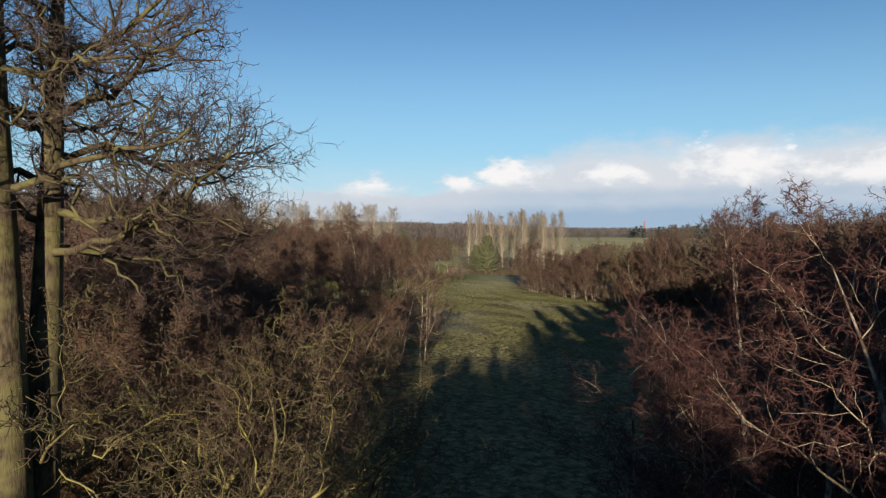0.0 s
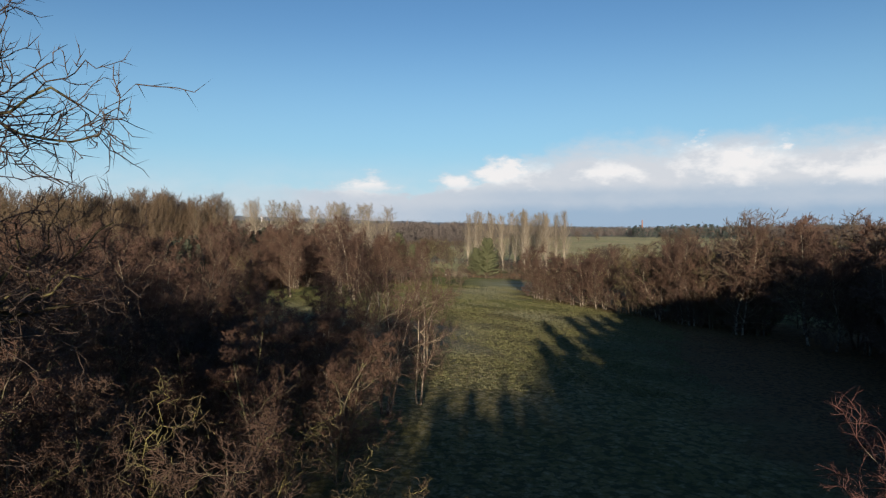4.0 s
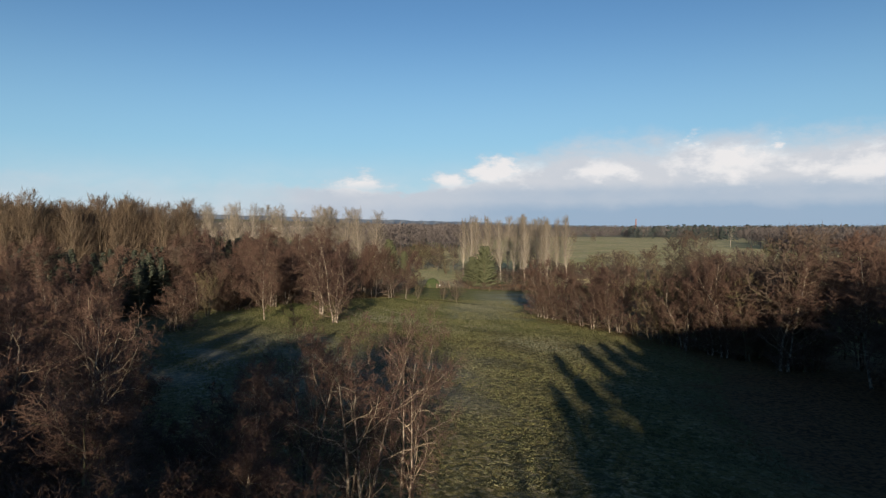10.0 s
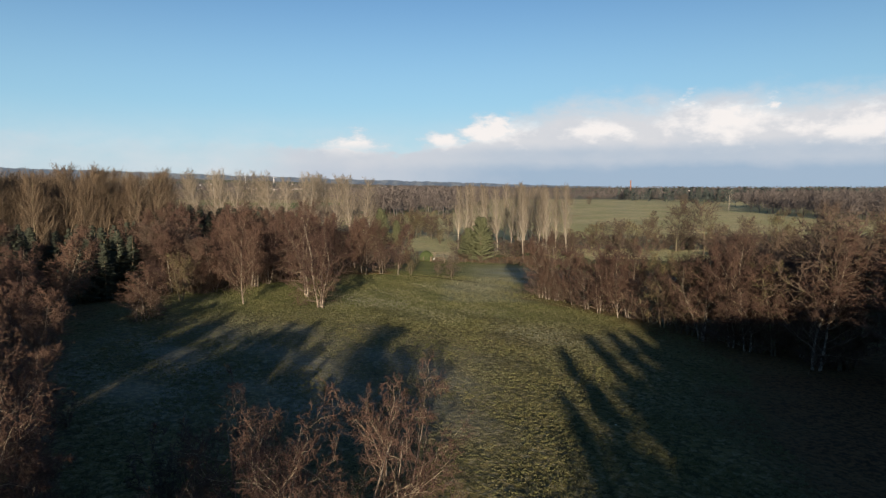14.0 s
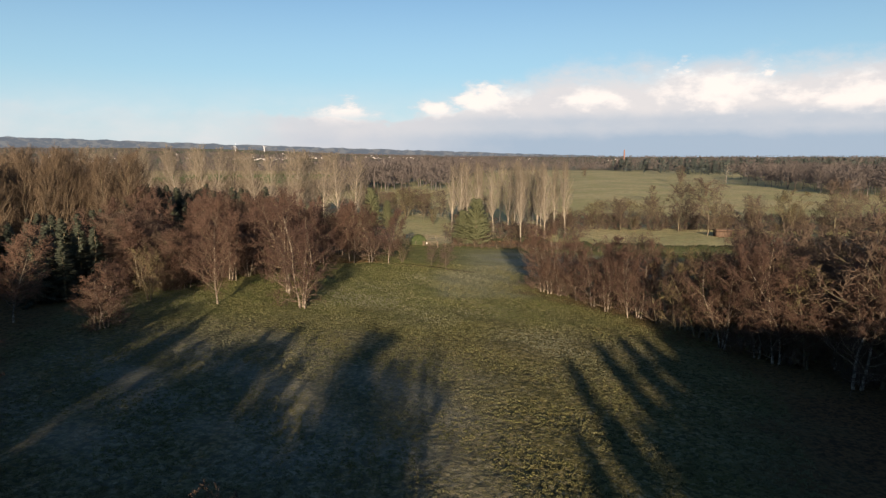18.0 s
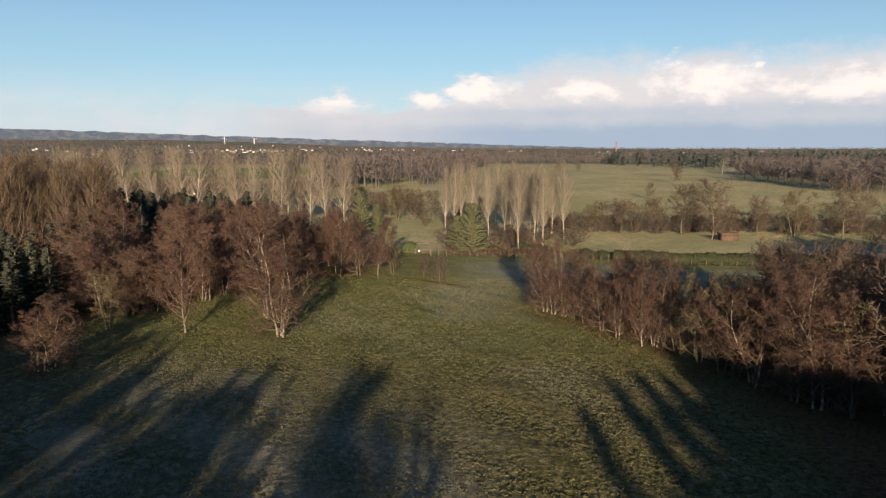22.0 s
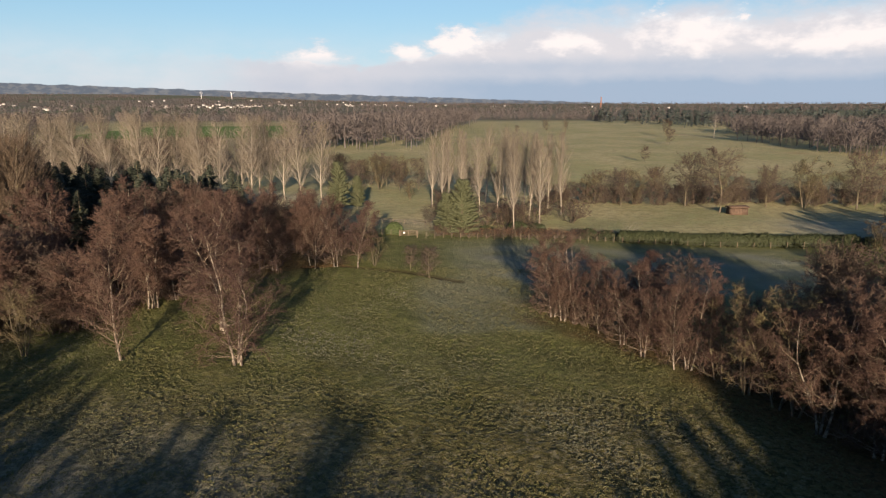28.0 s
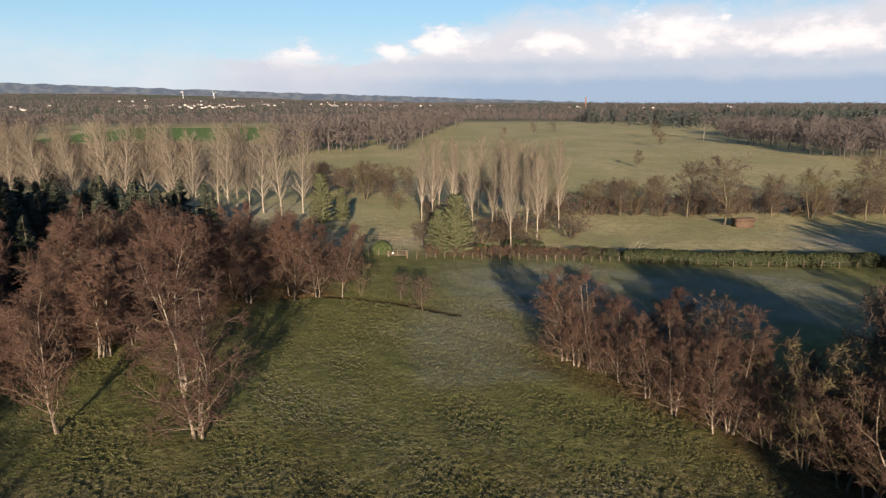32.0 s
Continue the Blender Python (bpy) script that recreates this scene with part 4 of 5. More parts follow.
# ---- poplars, conifers, hedge line ----
for x, y in ((22.7, 200.7), (21.1, 213.9), (31.0, 213.2), (29.4, 217.5), (6.5, 230.7), (8.9, 228.1), (11.6, 242), (16.9, 249), (21.8, 241), (30.7, 231.2), (39.5, 226.5), (37.2, 232), (30.5, 249), (26, 236), (34.5, 240), (14.2, 234), (18.4, 226), (26.4, 224)):
    plant("poplar", x, y, prng.uniform(17.8, 20.2), group="poplar clump", wide=1.1)
for x, y in ((-104, 241), (-98, 237), (-91, 238), (-84, 238.5), (-76, 237), (-70, 242), (-65, 238), (-57, 246), (-47.5, 232.4), (-41.4, 250), (-39.6, 233.5), (-36.9, 243.6), (-27.4, 235.2), (-80, 247), (-95, 246), (-87, 243), (-73, 244), (-61, 242), (-53, 239), (-44, 242), (-32.5, 239), (-101, 244), (-23, 241)):
    plant("vase", x, y, prng.uniform(18.6, 20.8), group="poplar row", wide=1.3)
for i in range(76):
    if i < 12:
        x, y = -82 - 2.6 * i, 139
    elif i < 32:
        x, y = -81 + 1.35 * (i - 12), 139 + 1.35 * (i - 12)
    else:
        x, y = -66 - 46 * prng.random(), 150 + 52 * prng.random()
        x = min(x, -96 + (y - 139) * 0.7 + 12) if y < 175 else min(x, -6 - 0.6 * (y - 75))
    plant("dim", x + prng.uniform(-1.2, 1.2), y + prng.uniform(-1.2, 1.2), prng.uniform(16, 19.2), group="poplar plantation", wide=1.2)
for i in range(90):
    y = 125 + 49 * (i + prng.random()) / 90
    x = float(np.interp(y, (125, 135, 150, 174), (-50, -49, -53, -50)))
    plant("spruce", x - 42 * prng.random() ** 1.2, y, prng.uniform(8.2, 10.6), wide=1.4, group="spruce plantation")
for i in range(84):
    plant("spruce", -40 - 44 * prng.random(), 176 + 32 * prng.random(), prng.uniform(10, 12.4), wide=1.5, group="spruce plantation")
for x, y, h in ((-41, 196, 11), (-36, 206, 10), (-39, 212, 11), (-44, 186, 12), (-50, 166, 12), (-56, 160, 12)):
    plant("spruce", x, y, h, wide=1.2)
plant("pine", 11.2, 197.2, 11.4, 0)
plant("pine", 8.2, 198.6, 8.6, 1, 1.1)
plant("pine", -16.7, 224.5, 11.8, 1, 0.8)
plant("pine", -12.5, 229, 8, 0, 0.8)

# low growth round the feet of the poplars
urng = random.Random(21)
for i in range(26):
    x, y = urng.uniform(4, 42), urng.uniform(203, 240)
    plant("shrub" if i % 2 else "brown", x, y, urng.uniform(2.5, 5.2), wide=1.5, group="undergrowth below the poplars", label="bare brown undergrowth below the poplars")
# a short row between the pines and the poplars
for i in range(10):
    plant(prng.choice(("brown", "brown", "willow")), -25 + 2.7 * i, 278 + prng.uniform(-4, 5), prng.uniform(6.5, 9.2), group="meadow row", wide=1.1)
# trees of the hedgerow across the far meadow
for x, y, h, v in ((61.3, 244.4, 9.5, "brown"), (79.2, 242.3, 13.4, "brown"), (82.9, 229.8, 16, "brown"), (101, 238.8, 10.6, "brown"), (111.5, 237.8, 12, "willow"), (125, 235, 15, "brown"),
                   (53, 247, 8, "willow"), (57, 250, 8.5, "brown"), (66, 246, 9, "willow"), (71, 247, 9.5, "brown"), (91, 243, 8, "willow"), (96, 246, 7, "brown"), (118, 243, 8, "willow"),
                   (134, 240, 11, "brown"), (142, 236, 12, "brown"), (152, 240, 11, "willow"), (163, 232, 12, "brown"), (176, 236, 12, "brown"), (47, 252, 6, "willow"), (40, 256, 6, "brown"),
                   (-14, 262, 8, "brown"), (-8, 266, 9, "willow"), (-2, 262, 8, "brown"), (4, 268, 9, "brown"), (12, 258, 7, "brown"), (20, 262, 8, "brown"), (28, 258, 7, "willow"),
                   (-22, 270, 9, "brown"), (1, 246, 5, "willow"), (34, 262, 8, "brown"), (120, 196, 9, "brown"), (108, 190, 8, "willow"), (97, 176, 9, "brown"), (92, 184, 6, "willow"),
                   (62, 252, 8, "brown"), (75, 252, 9, "willow"), (86, 250, 8, "brown"), (106, 246, 8, "brown"), (128, 246, 9, "willow"), (112, 205, 8, "brown"), (102, 165, 10, "brown"), (88, 152, 10, "willow"), (78, 140, 10, "brown")):
    plant(v, x, y, h, group="hedgerow trees", wide=1.1)
for i in range(70):
    x = 38 + 150 * (i + prng.random()) / 70
    plant("shrub", x, 248 - (x - 60) * 0.08 + prng.uniform(-3, 4), prng.uniform(2.5, 5.5), wide=1.3, group="hedgerow shrubs", label="bare brown hedgerow shrub")
for x, y, h in ((112, 360, 7), (170, 470, 9), (205, 560, 12), (128, 640, 10), (150, 655, 9), (95, 600, 7)):
    plant("brown", x, y, h, group="trees in the far pasture", label="lone bare tree in the open far pasture")

plant("dead", 236, 545, 15, label="bleached dead tree standing in the far pasture")
plant("dead", 43, 199.5, 7, lean=(72, 20), turn=70, label="pale fallen dead tree lying behind the fence")
plant("dead", 47, 201, 6, lean=(80, -10), turn=-60, label="pale fallen dead tree lying behind the fence")

# ---- far woods and distance ----
frng = np.random.default_rng(77)


def woodland(name, label, line, width, count, tall, mat, cones=36, conifer=False):
    """One wood of many small trees on the right-hand side of a line over the land."""
    pts = np.array(line, float)
    seg = np.linalg.norm(np.diff(pts, axis=0), axis=1)
    at = np.concatenate([[0], np.cumsum(seg)])
    t = frng.uniform(0, at[-1], count)
    x, y = np.interp(t, at, pts[:, 0]), np.interp(t, at, pts[:, 1])
    i = np.clip(np.searchsorted(at, t) - 1, 0, len(seg) - 1)
    d = np.diff(pts, axis=0)[i] / seg[i][:, None]
    off = frng.random(count) ** 1.3 * width
    x, y = x + d[:, 1] * off, y - d[:, 0] * off
    h = tall * frng.uniform(0.65, 1.15, count)
    z = ground_z(x, y)
    base = np.stack([x, y, z - 0.3], 1)
    soup = Soup()
    soup.cones(base, base + np.stack([frng.normal(0, 0.4, count), frng.normal(0, 0.4, count), h * 0.9], 1), h * 0.018)
    b, hh = np.repeat(base, cones, 0), np.repeat(h, cones)
    n = len(b)
    ang, u = frng.uniform(0, 6.28, n), frng.random(n)
    if conifer:
        zc = 0.08 + 0.88 * u
        r = 0.2 * (1 - zc) * frng.uniform(0.5, 1, n)
        way = np.stack([np.cos(ang), np.sin(ang), np.full(n, 0.25)], 1)
    else:
        zc = 0.25 + 0.6 * u
        r = 0.26 * np.sqrt(np.clip(1 - ((zc - 0.55) / 0.42) ** 2, 0.05, 1)) * np.sqrt(frng.random(n))
        way = np.stack([np.cos(ang) * 0.8, np.sin(ang) * 0.8, frng.uniform(0.2, 1.3, n)], 1)
    p = b + np.stack([np.cos(ang) * r * hh, np.sin(ang) * r * hh, zc * hh], 1)
    soup.cones(p, p + unit(way) * (hh * frng.uniform(0.12, 0.24, n))[:, None], hh * (0.045 if conifer else 0.020 if cones > 30 else 0.036) * (36 / cones) ** 0.5)
    me = soup.mesh(name)
    me.materials.append(mat)
    return tagged(new(name, me), label, "woodland", kind="stuff")


BROWN_WOOD = "distant leafless brown woodland beyond the pasture"
DARK_WOOD = "distant dark green conifer wood"
woodland("woodland", "belt of bare brown trees edging the far pasture", [(30, 900), (-20, 700), (-45, 560), (-62, 440)], -70, 360, 19, T_FAR_HAZY, 80)
woodland("woodland", "belt of bare brown trees edging the far pasture", [(-50, 440), (-56, 360), (-52, 270)], 16, 80, 9, T_FAR_HAZY, 80)
woodland("woodland", "tall bare wood beside the far pasture", [(225, 380), (238, 440), (285, 650)], 300, 420, 17, T_FAR_HAZY, 100)
woodland("woodland", "tall bare wood beside the far pasture", [(225, 380), (330, 372), (600, 340)], -140, 260, 17, T_FAR_HAZY, 100)
woodland("woodland", DARK_WOOD, [(250, 960), (500, 1000), (1500, 860)], 260, 700, 17, L_HAZY_CONIFER, 30, True)
woodland("woodland", BROWN_WOOD, [(90, 1060), (330, 900), (400, 760)], -90, 260, 13, T_FAR_HAZY, 40)
woodland("woodland", BROWN_WOOD, [(-330, 810), (-180, 830), (-60, 890), (60, 1000)], -50, 160, 13, T_FAR_HAZY, 40)
woodland("woodland", BROWN_WOOD, [(-520, 480), (-400, 450), (-230, 470)], -60, 200, 14, T_FAR_HAZY, 44)
woodland("woodland", BROWN_WOOD, [(-330, 330), (-200, 300), (-90, 290)], -40, 160, 6, T_FAR_HAZY, 50)
woodland("woodland", "low brown wood behind the poplar row", [(-62, 272), (-112, 470)], -90, 420, 8.5, T_BROWN, 60)
woodland("bracken", "strip of dead rust-brown bracken along a fence", [(6, 197.6), (20, 197.4), (44, 198.6)], -2.5, 240, 1.9, T_BRACKEN, 40)
woodland("woodland", BROWN_WOOD, [(-700, 900), (-300, 860), (-60, 930)], -120, 300, 14, T_FAR_HAZY, 30)
woodland("woodland", BROWN_WOOD, [(-480, 640), (-310, 640)], -120, 220, 15, T_FAR_HAZY, 40)
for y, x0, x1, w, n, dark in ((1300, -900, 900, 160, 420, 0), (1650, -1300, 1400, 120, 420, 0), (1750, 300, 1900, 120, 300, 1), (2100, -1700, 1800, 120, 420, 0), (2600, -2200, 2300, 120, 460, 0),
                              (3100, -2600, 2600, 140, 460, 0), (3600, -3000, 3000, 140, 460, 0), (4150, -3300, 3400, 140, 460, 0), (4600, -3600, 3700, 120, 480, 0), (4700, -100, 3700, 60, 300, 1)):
    woodland("woodland", DARK_WOOD if dark else BROWN_WOOD, [(x0, y), (x0 * 0.4 + x1 * 0.1, y + 90), (x1 * 0.5, y - 60), (x1, y + 40)], -w, n, 15, L_HAZY_CONIFER if dark else T_FAR_HAZY, 14, bool(dark))
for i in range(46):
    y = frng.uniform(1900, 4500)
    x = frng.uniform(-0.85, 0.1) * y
    woodland("woodland", BROWN_WOOD, [(x, y), (x + frng.uniform(100, 420), y + frng.uniform(-60, 60))], -frng.uniform(20, 90), 60, 13, T_FAR_HAZY, 10)
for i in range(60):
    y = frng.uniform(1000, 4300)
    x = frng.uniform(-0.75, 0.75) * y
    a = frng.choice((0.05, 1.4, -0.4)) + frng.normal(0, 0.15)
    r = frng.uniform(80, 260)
    woodland("hedgerow", "line of hedgerow trees between distant fields", [(x, y), (x + r * math.cos(a), y + r * math.sin(a))], 8, 40, 8, T_FAR_HAZY, 10)


def box_mesh(name, x, y, z, w, d, h):
    v = np.array([(sx * w / 2 + x, sy * d / 2 + y, z + sz * h) for sz in (0, 1) for sx, sy in ((-1, -1), (1, -1), (1, 1), (-1, 1))])
    f = np.array([(3, 2, 1, 0), (4, 5, 6, 7), (0, 1, 5, 4), (1, 2, 6, 5), (2, 3, 7, 6), (3, 0, 4, 7)])
    return mesh_from(name, v, None, f)


def roof_mesh(name, w, d, z, rise, over=0.4):
    a, b = w / 2 + over, d / 2 + over
    lo, hi = z - 0.1, z + rise
    v = np.array([(-a, -b, lo), (a, -b, lo), (a, b, lo), (-a, b, lo), (-a, 0, hi), (a, 0, hi), (-a, -b, lo + 0.25), (a, -b, lo + 0.25), (a, b, lo + 0.25), (-a, b, lo + 0.25)])
    q = np.array([(0, 1, 7, 6), (6, 7, 5, 4), (2, 3, 9, 8), (8, 9, 4, 5), (3, 2, 1, 0)])
    t = np.array([(6, 4, 9), (0, 6, 3), (3, 6, 9), (7, 8, 5), (1, 2, 7), (2, 8, 7)])
    return mesh_from(name, v, t, q)


def house(w, d, h, rise):
    top = new("house")
    part("wall", box_mesh("wall", 0, 0, -1.5, w, d, h + 1.5), M_RENDER, top)
    part("roof", roof_mesh("roof", w, d, h, rise), M_SLATE, top, "grey slate pitched roof")
    part("chimney", box_mesh("chimney", w * 0.36, 0, h + rise * 0.4, 0.9, 0.9, rise * 0.6 + 1.2), M_BRICK, top, "brick chimney stack")
    for sx in (-0.3, 0, 0.3):
        part("window", box_mesh("window", sx * w, -d / 2 - 0.02, 1.2, 1.1, 0.08, 1.3), M_DARK, top, "small dark window")
    return tagged(top, "distant white rendered house with slate roof", "house", "distant village")


first = [house(9, 7, 4.8, 2.4), house(12, 7, 3.0, 2.2), house(8, 7, 5.0, 2.6)]
used = set()


def put_house(i, x, y, turn):
    m = pose(x, y, float(ground_z(x, y)), 0, 0, turn)
    if i in used:
        copy_thing(first[i], m)
    else:
        used.add(i)
        first[i].matrix_world = m


hrng = random.Random(3)
for az, dist, count, spread in ((-19.5, 2250, 5, 60), (-17.0, 2300, 12, 70), (-14.8, 2400, 12, 80), (-12.6, 2450, 7, 70), (-9.6, 2700, 5, 50), (-5.4, 2900, 5, 60), (-4.0, 2850, 4, 50), (-2.5, 2950, 7, 70), (0.4, 3000, 3, 40), (3.0, 3000, 4, 60),
                                (-27, 2100, 6, 60), (-30, 2400, 3, 90), (-21, 3500, 3, 160), (-12, 3600, 4, 260), (-6, 3700, 2, 120), (9, 3000, 3, 60), (16, 2650, 3, 50), (22, 2300, 2, 40), (30, 2900, 2, 120)):
    for i in range(count):
        d = dist + hrng.uniform(-280, 280)
        s = hrng.uniform(-spread, spread)
        put_house(hrng.randrange(3), math.sin(radians(az)) * d + math.cos(radians(az)) * s, math.cos(radians(az)) * d + 78 - math.sin(radians(az)) * s, hrng.uniform(-40, 40))


def round_mesh(name, profile, sides=20):
    """A turned shape from (radius, height) pairs."""
    a = np.arange(sides) * 2 * np.pi / sides
    v = np.concatenate([np.stack([np.cos(a) * r, np.sin(a) * r, np.full(sides, z)], 1) for r, z in profile])
    k = len(profile)
    i = np.arange(k * sides).reshape(k, sides)
    n = np.roll(i, -1, 1)
    q = np.stack([i[:-1], n[:-1], n[1:], i[1:]], -1).reshape(-1, 4)
    return mesh_from(name, v, None, q, True)


# brick mill chimney
cx, cy = 748.0, 2500.0 - 22
stack = new("mill_chimney")
stack.location = (cx, cy, float(ground_z(cx, cy)))
part("shaft", round_mesh("shaft", [(2.9, -2), (2.6, 4), (1.9, 38)]), M_BRICK, stack)
part("cap", round_mesh("cap", [(1.9, 37), (2.3, 38), (2.3, 40), (1.5, 40), (1.4, 37)]), M_BRICK, stack, "corbelled brick rim")
part("plinth", box_mesh("plinth", 0, 0, -3, 7, 7, 7), M_BRICK, stack)
tagged(stack, "tall tapering red brick mill chimney", "chimney")


def turbine(x, y, tall, spin):
    top = new("wind_turbine")
    top.location = (x, y, float(ground_z(x, y)))
    part("tower", round_mesh("tower", [(1.5, -3), (1.3, tall * 0.5), (0.9, tall)], 12), M_WHITE, top)
    part("nacelle", box_mesh("nacelle", 0, 0, tall - 0.5, 2.6, 6, 2.8), M_WHITE, top)
    for k in range(3):
        a = radians(spin + 120 * k)
        soup = Soup()
        p = np.array([[0, -3.3, tall + 0.9]])
        soup.tubes(np.stack([p, p + np.array([math.sin(a), 0, math.cos(a)]) * tall * 0.25, p + np.array([math.sin(a), 0, math.cos(a)]) * tall * 0.5], 1), np.array([[0.5, 0.7, 0.15]]), 5)
        part("blade", soup.mesh("blade"), M_WHITE, top)
    return tagged(top, "white wind turbine on a far hill", "turbine", "wind turbines on the hill")


turbine(-1195, 4100, 36, 15)
turbine(-1003, 4050, 35, 80)

# ---- hedge, fence and gate at the end of the field ----


def leafy(name, boxes, leaves, mat, label, size=0.22, kind=""):
    """A clipped or rounded evergreen mass: a lumpy core with leaves all over it. boxes: (x, y, width, depth, height)."""
    top = new(name)
    g = np.random.default_rng(len(boxes) + leaves)
    pts, core = [], Soup()
    for x, y, w, d, h in boxes:
        n = max(int(leaves * w * h / sum(b[2] * b[4] for b in boxes)), 30)
        v = unit(g.normal(0, 1, (n, 3)))
        v[:, 2] = np.abs(v[:, 2])
        p = np.sign(v) * np.abs(v) ** (0.75 if len(boxes) > 1 else 1.0) * np.array([w / 2, d / 2, h])
        p *= (0.88 + 0.14 * g.random((n, 1)))
        z = ground_z(p[:, 0] + x, p[:, 1] + y)
        pts.append((p + np.array([x, y, 0]) + np.stack([z * 0, z * 0, z], 1), v))
        zc = float(ground_z(x, y))
        ring = np.array([(-0.42, 0), (0.0, 0), (0.42, 0)])
        line = np.array([[(x + r * w, y, zc + h * 0.42) for r, _ in ring]])
        core.tubes(line, np.full((1, 3), min(d, 2 * h) * (0.40 if len(boxes) > 1 else 0.26)), 8)
    p, v = np.concatenate([a for a, _ in pts]), np.concatenate([b for _, b in pts])
    way = unit(v + g.normal(0, 0.6, v.shape))
    soup = Soup()
    L = size * g.uniform(0.7, 1.5, len(p))
    soup.cones(p - way * L[:, None] * 0.4, p + way * L[:, None], L * 0.5)
    part("core", core.mesh("core"), mat, top)
    part("foliage", soup.mesh("foliage"), mat, top)
    return tagged(top, label, "hedge" if "hedge" in name else "bush", kind=kind)


hb, grng = [], random.Random(8)
x = 44.0
while x < 90:
    w = grng.uniform(2.2, 3.6)
    hb.append((x + w / 2, 193.9 - (x - 44) * 0.125 + 0.6, w * 1.7, grng.uniform(2.4, 2.8), grng.uniform(2.3, 2.7)))
    x += w
leafy("evergreen_hedge", hb, 15000, L_HEDGE, "long dark green laurel hedge along a meadow", 0.3)
leafy("evergreen_hedge", [(93 + i * 3, 187.5 - i * 0.5, 3.6, 2.4, 2.3) for i in range(7)], 2500, L_HEDGE, "dark green hedge beyond a gap", 0.3)
leafy("evergreen_bush", [(-2.9, 197.6, 3.8, 3, 2.4)], 2600, L_BUSH, "rounded bright green bush beside the gate", 0.2)
for x, y, w, h in ((16.5, 199.5, 4, 1.8), (24, 203, 5, 2.2), (28, 204, 5, 1.8), (38, 197, 4, 2.2), (41.5, 196, 4, 2)):
    leafy("evergreen_bush", [(x, y, w, 2.6, h)], 700, L_HEDGE, "dark green rhododendron bush under poplars", 0.25)
for i in range(30):
    plant("shrub", 6 + i * 1.3, 196 + grng.uniform(-0.4, 1.6), grng.uniform(1.4, 2.4), wide=1.2, group="bramble hedge", label="low tangle of reddish-brown bramble stems")

post_me = mesh_from("post", np.array([(sx * 0.06, sy * 0.06, z) for z in (-0.4, 1.2) for sx, sy in ((-1, -1), (1, -1), (1, 1), (-1, 1))] + [(0, 0, 1.26)]),
                    np.array([(4, 5, 8), (5, 6, 8), (6, 7, 8), (7, 4, 8)]), np.array([(0, 1, 5, 4), (1, 2, 6, 5), (2, 3, 7, 6), (3, 0, 4, 7)]))
post_me.materials.append(M_POST)


def fence(ax, ay, bx, by, step, wires, label, rail=False):
    top = new("fence")
    n = max(int(math.hypot(bx - ax, by - ay) / step), 1)
    line = np.array([(ax + (bx - ax) * i / n, ay + (by - ay) * i / n) for i in range(n + 1)])
    z = ground_z(line[:, 0], line[:, 1])
    for (px, py), pz in zip(line, z):
        ob = part("post", post_me, None, top)
        ob.matrix_world = pose(px, py, pz, grng.uniform(-4, 4), grng.uniform(-4, 4), grng.uniform(0, 90)) @ Matrix.Diagonal((1, 1, grng.uniform(0.85, 1.1), 1))
    for h in wires:
        soup = Soup()
        soup.tubes(np.concatenate([line, (z + h)[:, None]], 1)[None], np.full((1, n + 1), 0.045 if rail else 0.012), 4)
        part("rail" if rail else "wire", soup.mesh("rail"), M_POST if rail else M_WIRE, top)
    return tagged(top, label, "fence", "field fences")


fence(1.8, 194.6, 44, 193.2, 1.7, (0.4, 0.75, 1.1), "weathered post and wire fence along brambles")
fence(-9, 196.5, -1.8, 195.2, 1.8, (0.4, 0.75, 1.1), "weathered post and wire fence by the gate")
fence(44, 193.0, 90, 187.4, 3.2, (0.5, 1.0), "post and wire fence before the hedge")
fence(-8, 209, 4, 208, 2.4, (0.55, 1.0), "pale timber rail fence across the meadow", True)

gate = new("field_gate")
gate.location = (0, 195.0, float(ground_z(0, 195)))
for px in (-1.75, 1.75):
    part("gate_post", box_mesh("gate_post", px, 0, -0.4, 0.2, 0.2, 1.75), M_POST, gate)
for h in (0.25, 0.48, 0.72, 0.95, 1.2):
    part("bar", box_mesh("bar", 0, 0, h, 3.3, 0.05, 0.09), M_POST, gate)
for px in (-1.55, 0, 1.55):
    part("upright", box_mesh("upright", px, -0.06, 0.2, 0.09, 0.05, 1.1), M_POST, gate)
part("notice", box_mesh("notice", -0.9, -0.12, 0.65, 0.3, 0.03, 0.36), M_WHITE, gate, "small blank white notice board")
tagged(gate, "five-barred weathered timber gate with a white notice", "gate")

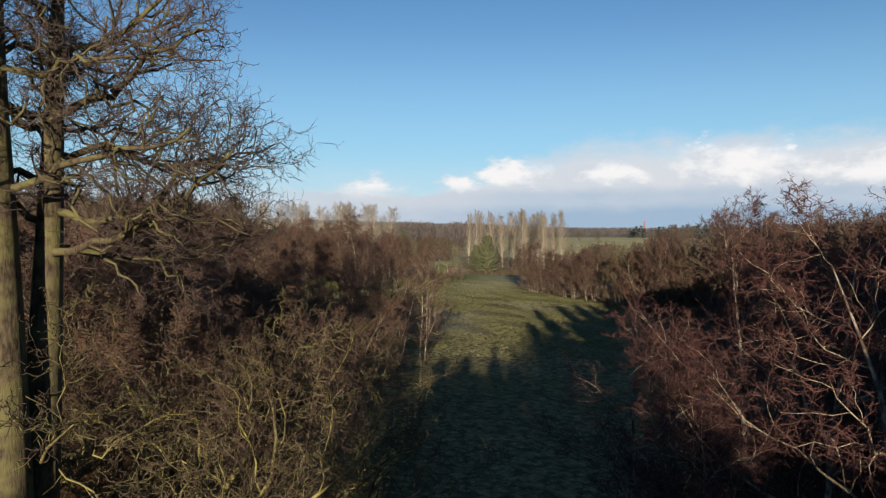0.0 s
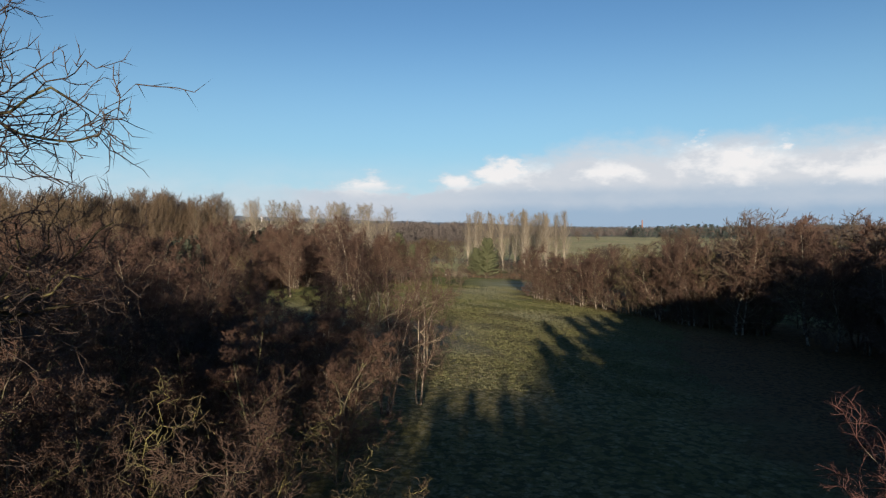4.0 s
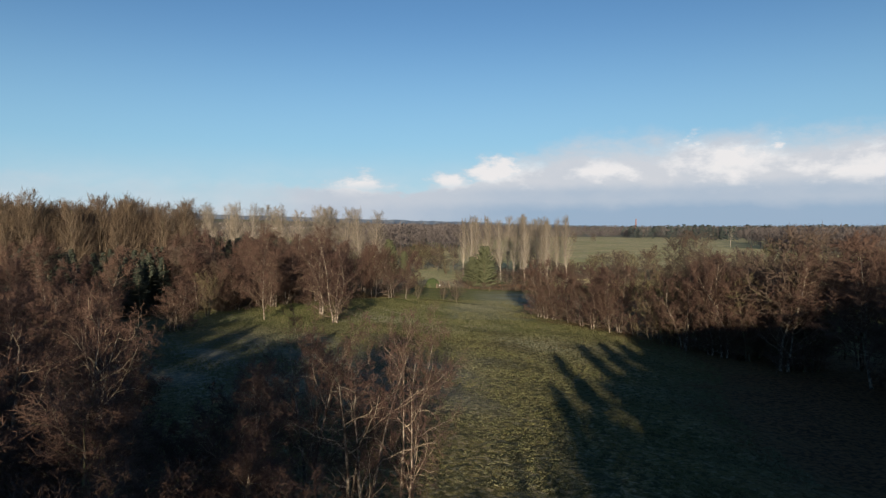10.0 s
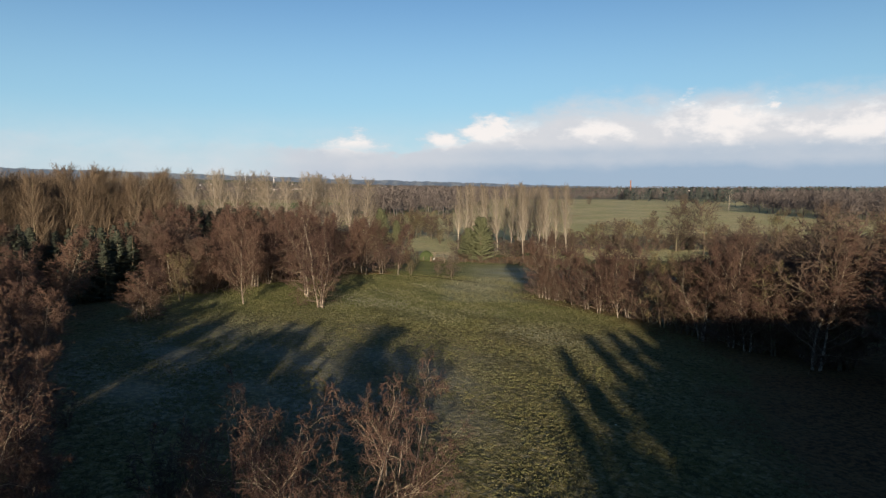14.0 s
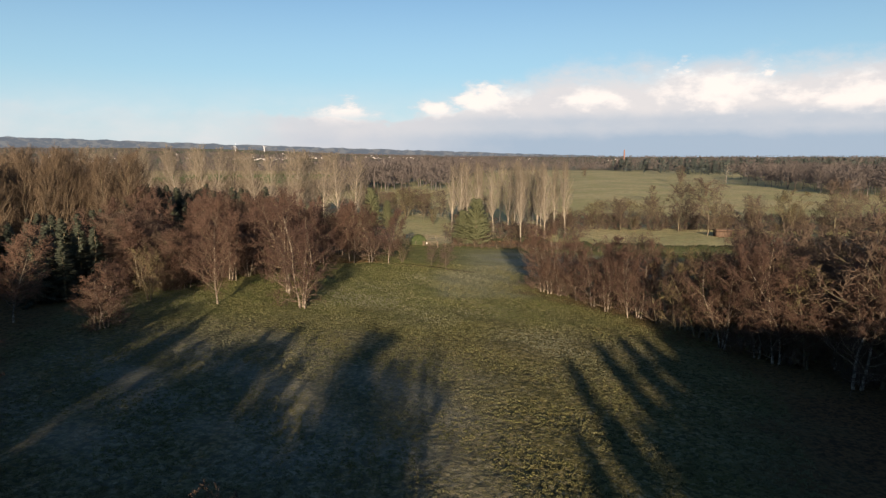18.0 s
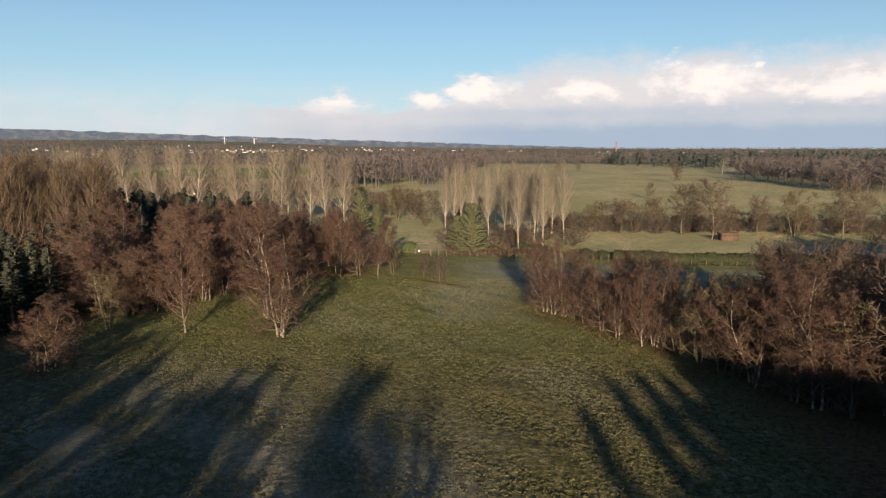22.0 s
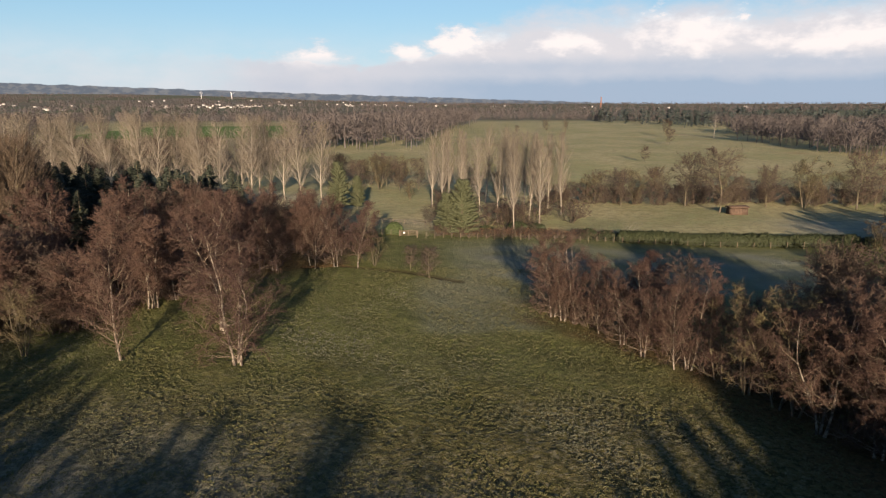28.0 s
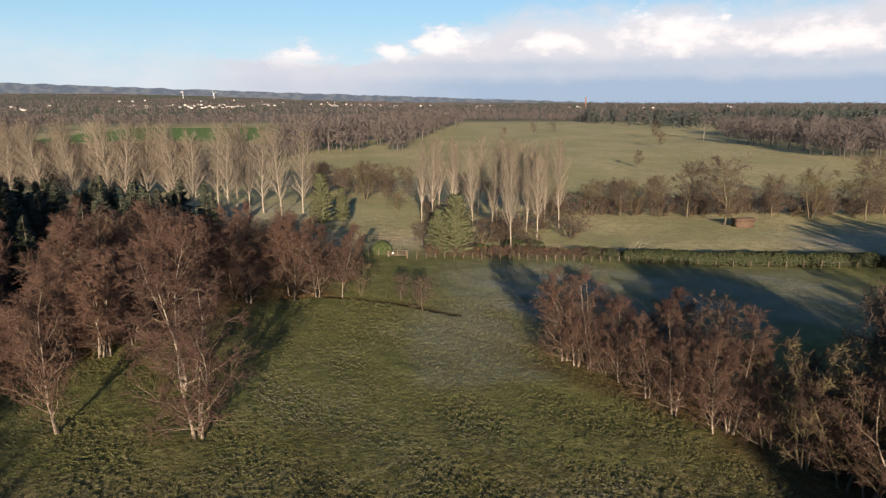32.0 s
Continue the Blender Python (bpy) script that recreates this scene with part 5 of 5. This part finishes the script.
shed = new("field_shelter")
shed.matrix_world = pose(86.3, 227.0, float(ground_z(86.3, 227)), 0, 0, 8)
part("wall", box_mesh("wall", 0, 1.3, -0.3, 4.4, 0.15, 2.6), M_RUST, shed)
for px in (-2.2, 2.2):
    part("side_wall", box_mesh("side_wall", px, 0, -0.3, 0.12, 2.7, 2.5), M_RUST, shed)
part("front_wall", box_mesh("front_wall", 0.0, -1.3, -0.3, 4.4, 0.12, 2.2), M_RUST, shed)
part("roof", roof_mesh("roof", 4.4, 2.7, 2.15, 0.5, 0.25), M_RUST, shed, "rusty corrugated roof")
tagged(shed, "small rust-brown sheet-clad field shelter", "shed")


# ---- grass tufts over the near field ----


def tufts(count, x0, x1, y0, y1, seed):
    g = np.random.default_rng(seed)
    x, y = g.uniform(x0, x1, count * 3), g.uniform(y0, y1, count * 3)
    edge = np.interp(y, [0, 40, 80, 100, 115, 130, 146, 160, 195], [14, 20, 25, 33, 34, 26.5, 16.5, 40, 45])
    left = np.interp(y, [0, 40, 60, 76, 100, 118, 135, 150, 165, 172, 182], [-6, -9, -17, -34, -42, -46, -44, -33, -20, -10, -8])
    clump = smooth_noise(x, y, 1.3, 21) + 0.7 * smooth_noise(x, y, 0.8, 22) + g.normal(0, 0.6, len(x))
    ditch = np.min([seg_dist(x, y, a, b) for a, b in zip(DITCH[:-1], DITCH[1:])], axis=0)
    ok = (x < edge) & (x > left) & (clump > -0.25) & (ditch > 0.8)
    x, y = x[ok][:count], y[ok][:count]
    b = np.stack([x, y, ground_z(x, y) + 0.02], 1)
    soup = Soup()
    for k in range(4):
        ang = g.uniform(0, 6.28, len(x))
        lean = g.uniform(0.15, 0.8, len(x))
        tip = b + np.stack([np.cos(ang) * lean, np.sin(ang) * lean, np.ones(len(x))], 1) * g.uniform(0.07, 0.19, len(x))[:, None]
        root = b + np.stack([g.normal(0, 0.10, len(x)), g.normal(0, 0.10, len(x)), np.zeros(len(x))], 1)
        soup.cones(root, tip, g.uniform(0.025, 0.05, len(x)))
    me = soup.mesh("grass")
    k = Mat("grass_tufts", 0.8, 0, 0.2)
    c = k.mix(k.island(), (0.084, 0.090, 0.029), (0.150, 0.140, 0.068))
    c = k.mix(k.math("MULTIPLY", k.step(k.noise(0.05, 3, 0.5), 0.45, 0.7), 0.2), c, (0.300, 0.302, 0.288))
    me.materials.append(k.done(c))
    tagged(new("grass", me), "tussocky winter grass with a little frost", "grass", kind="stuff")


tufts(46000, -46, 42, 60, 170, 31)
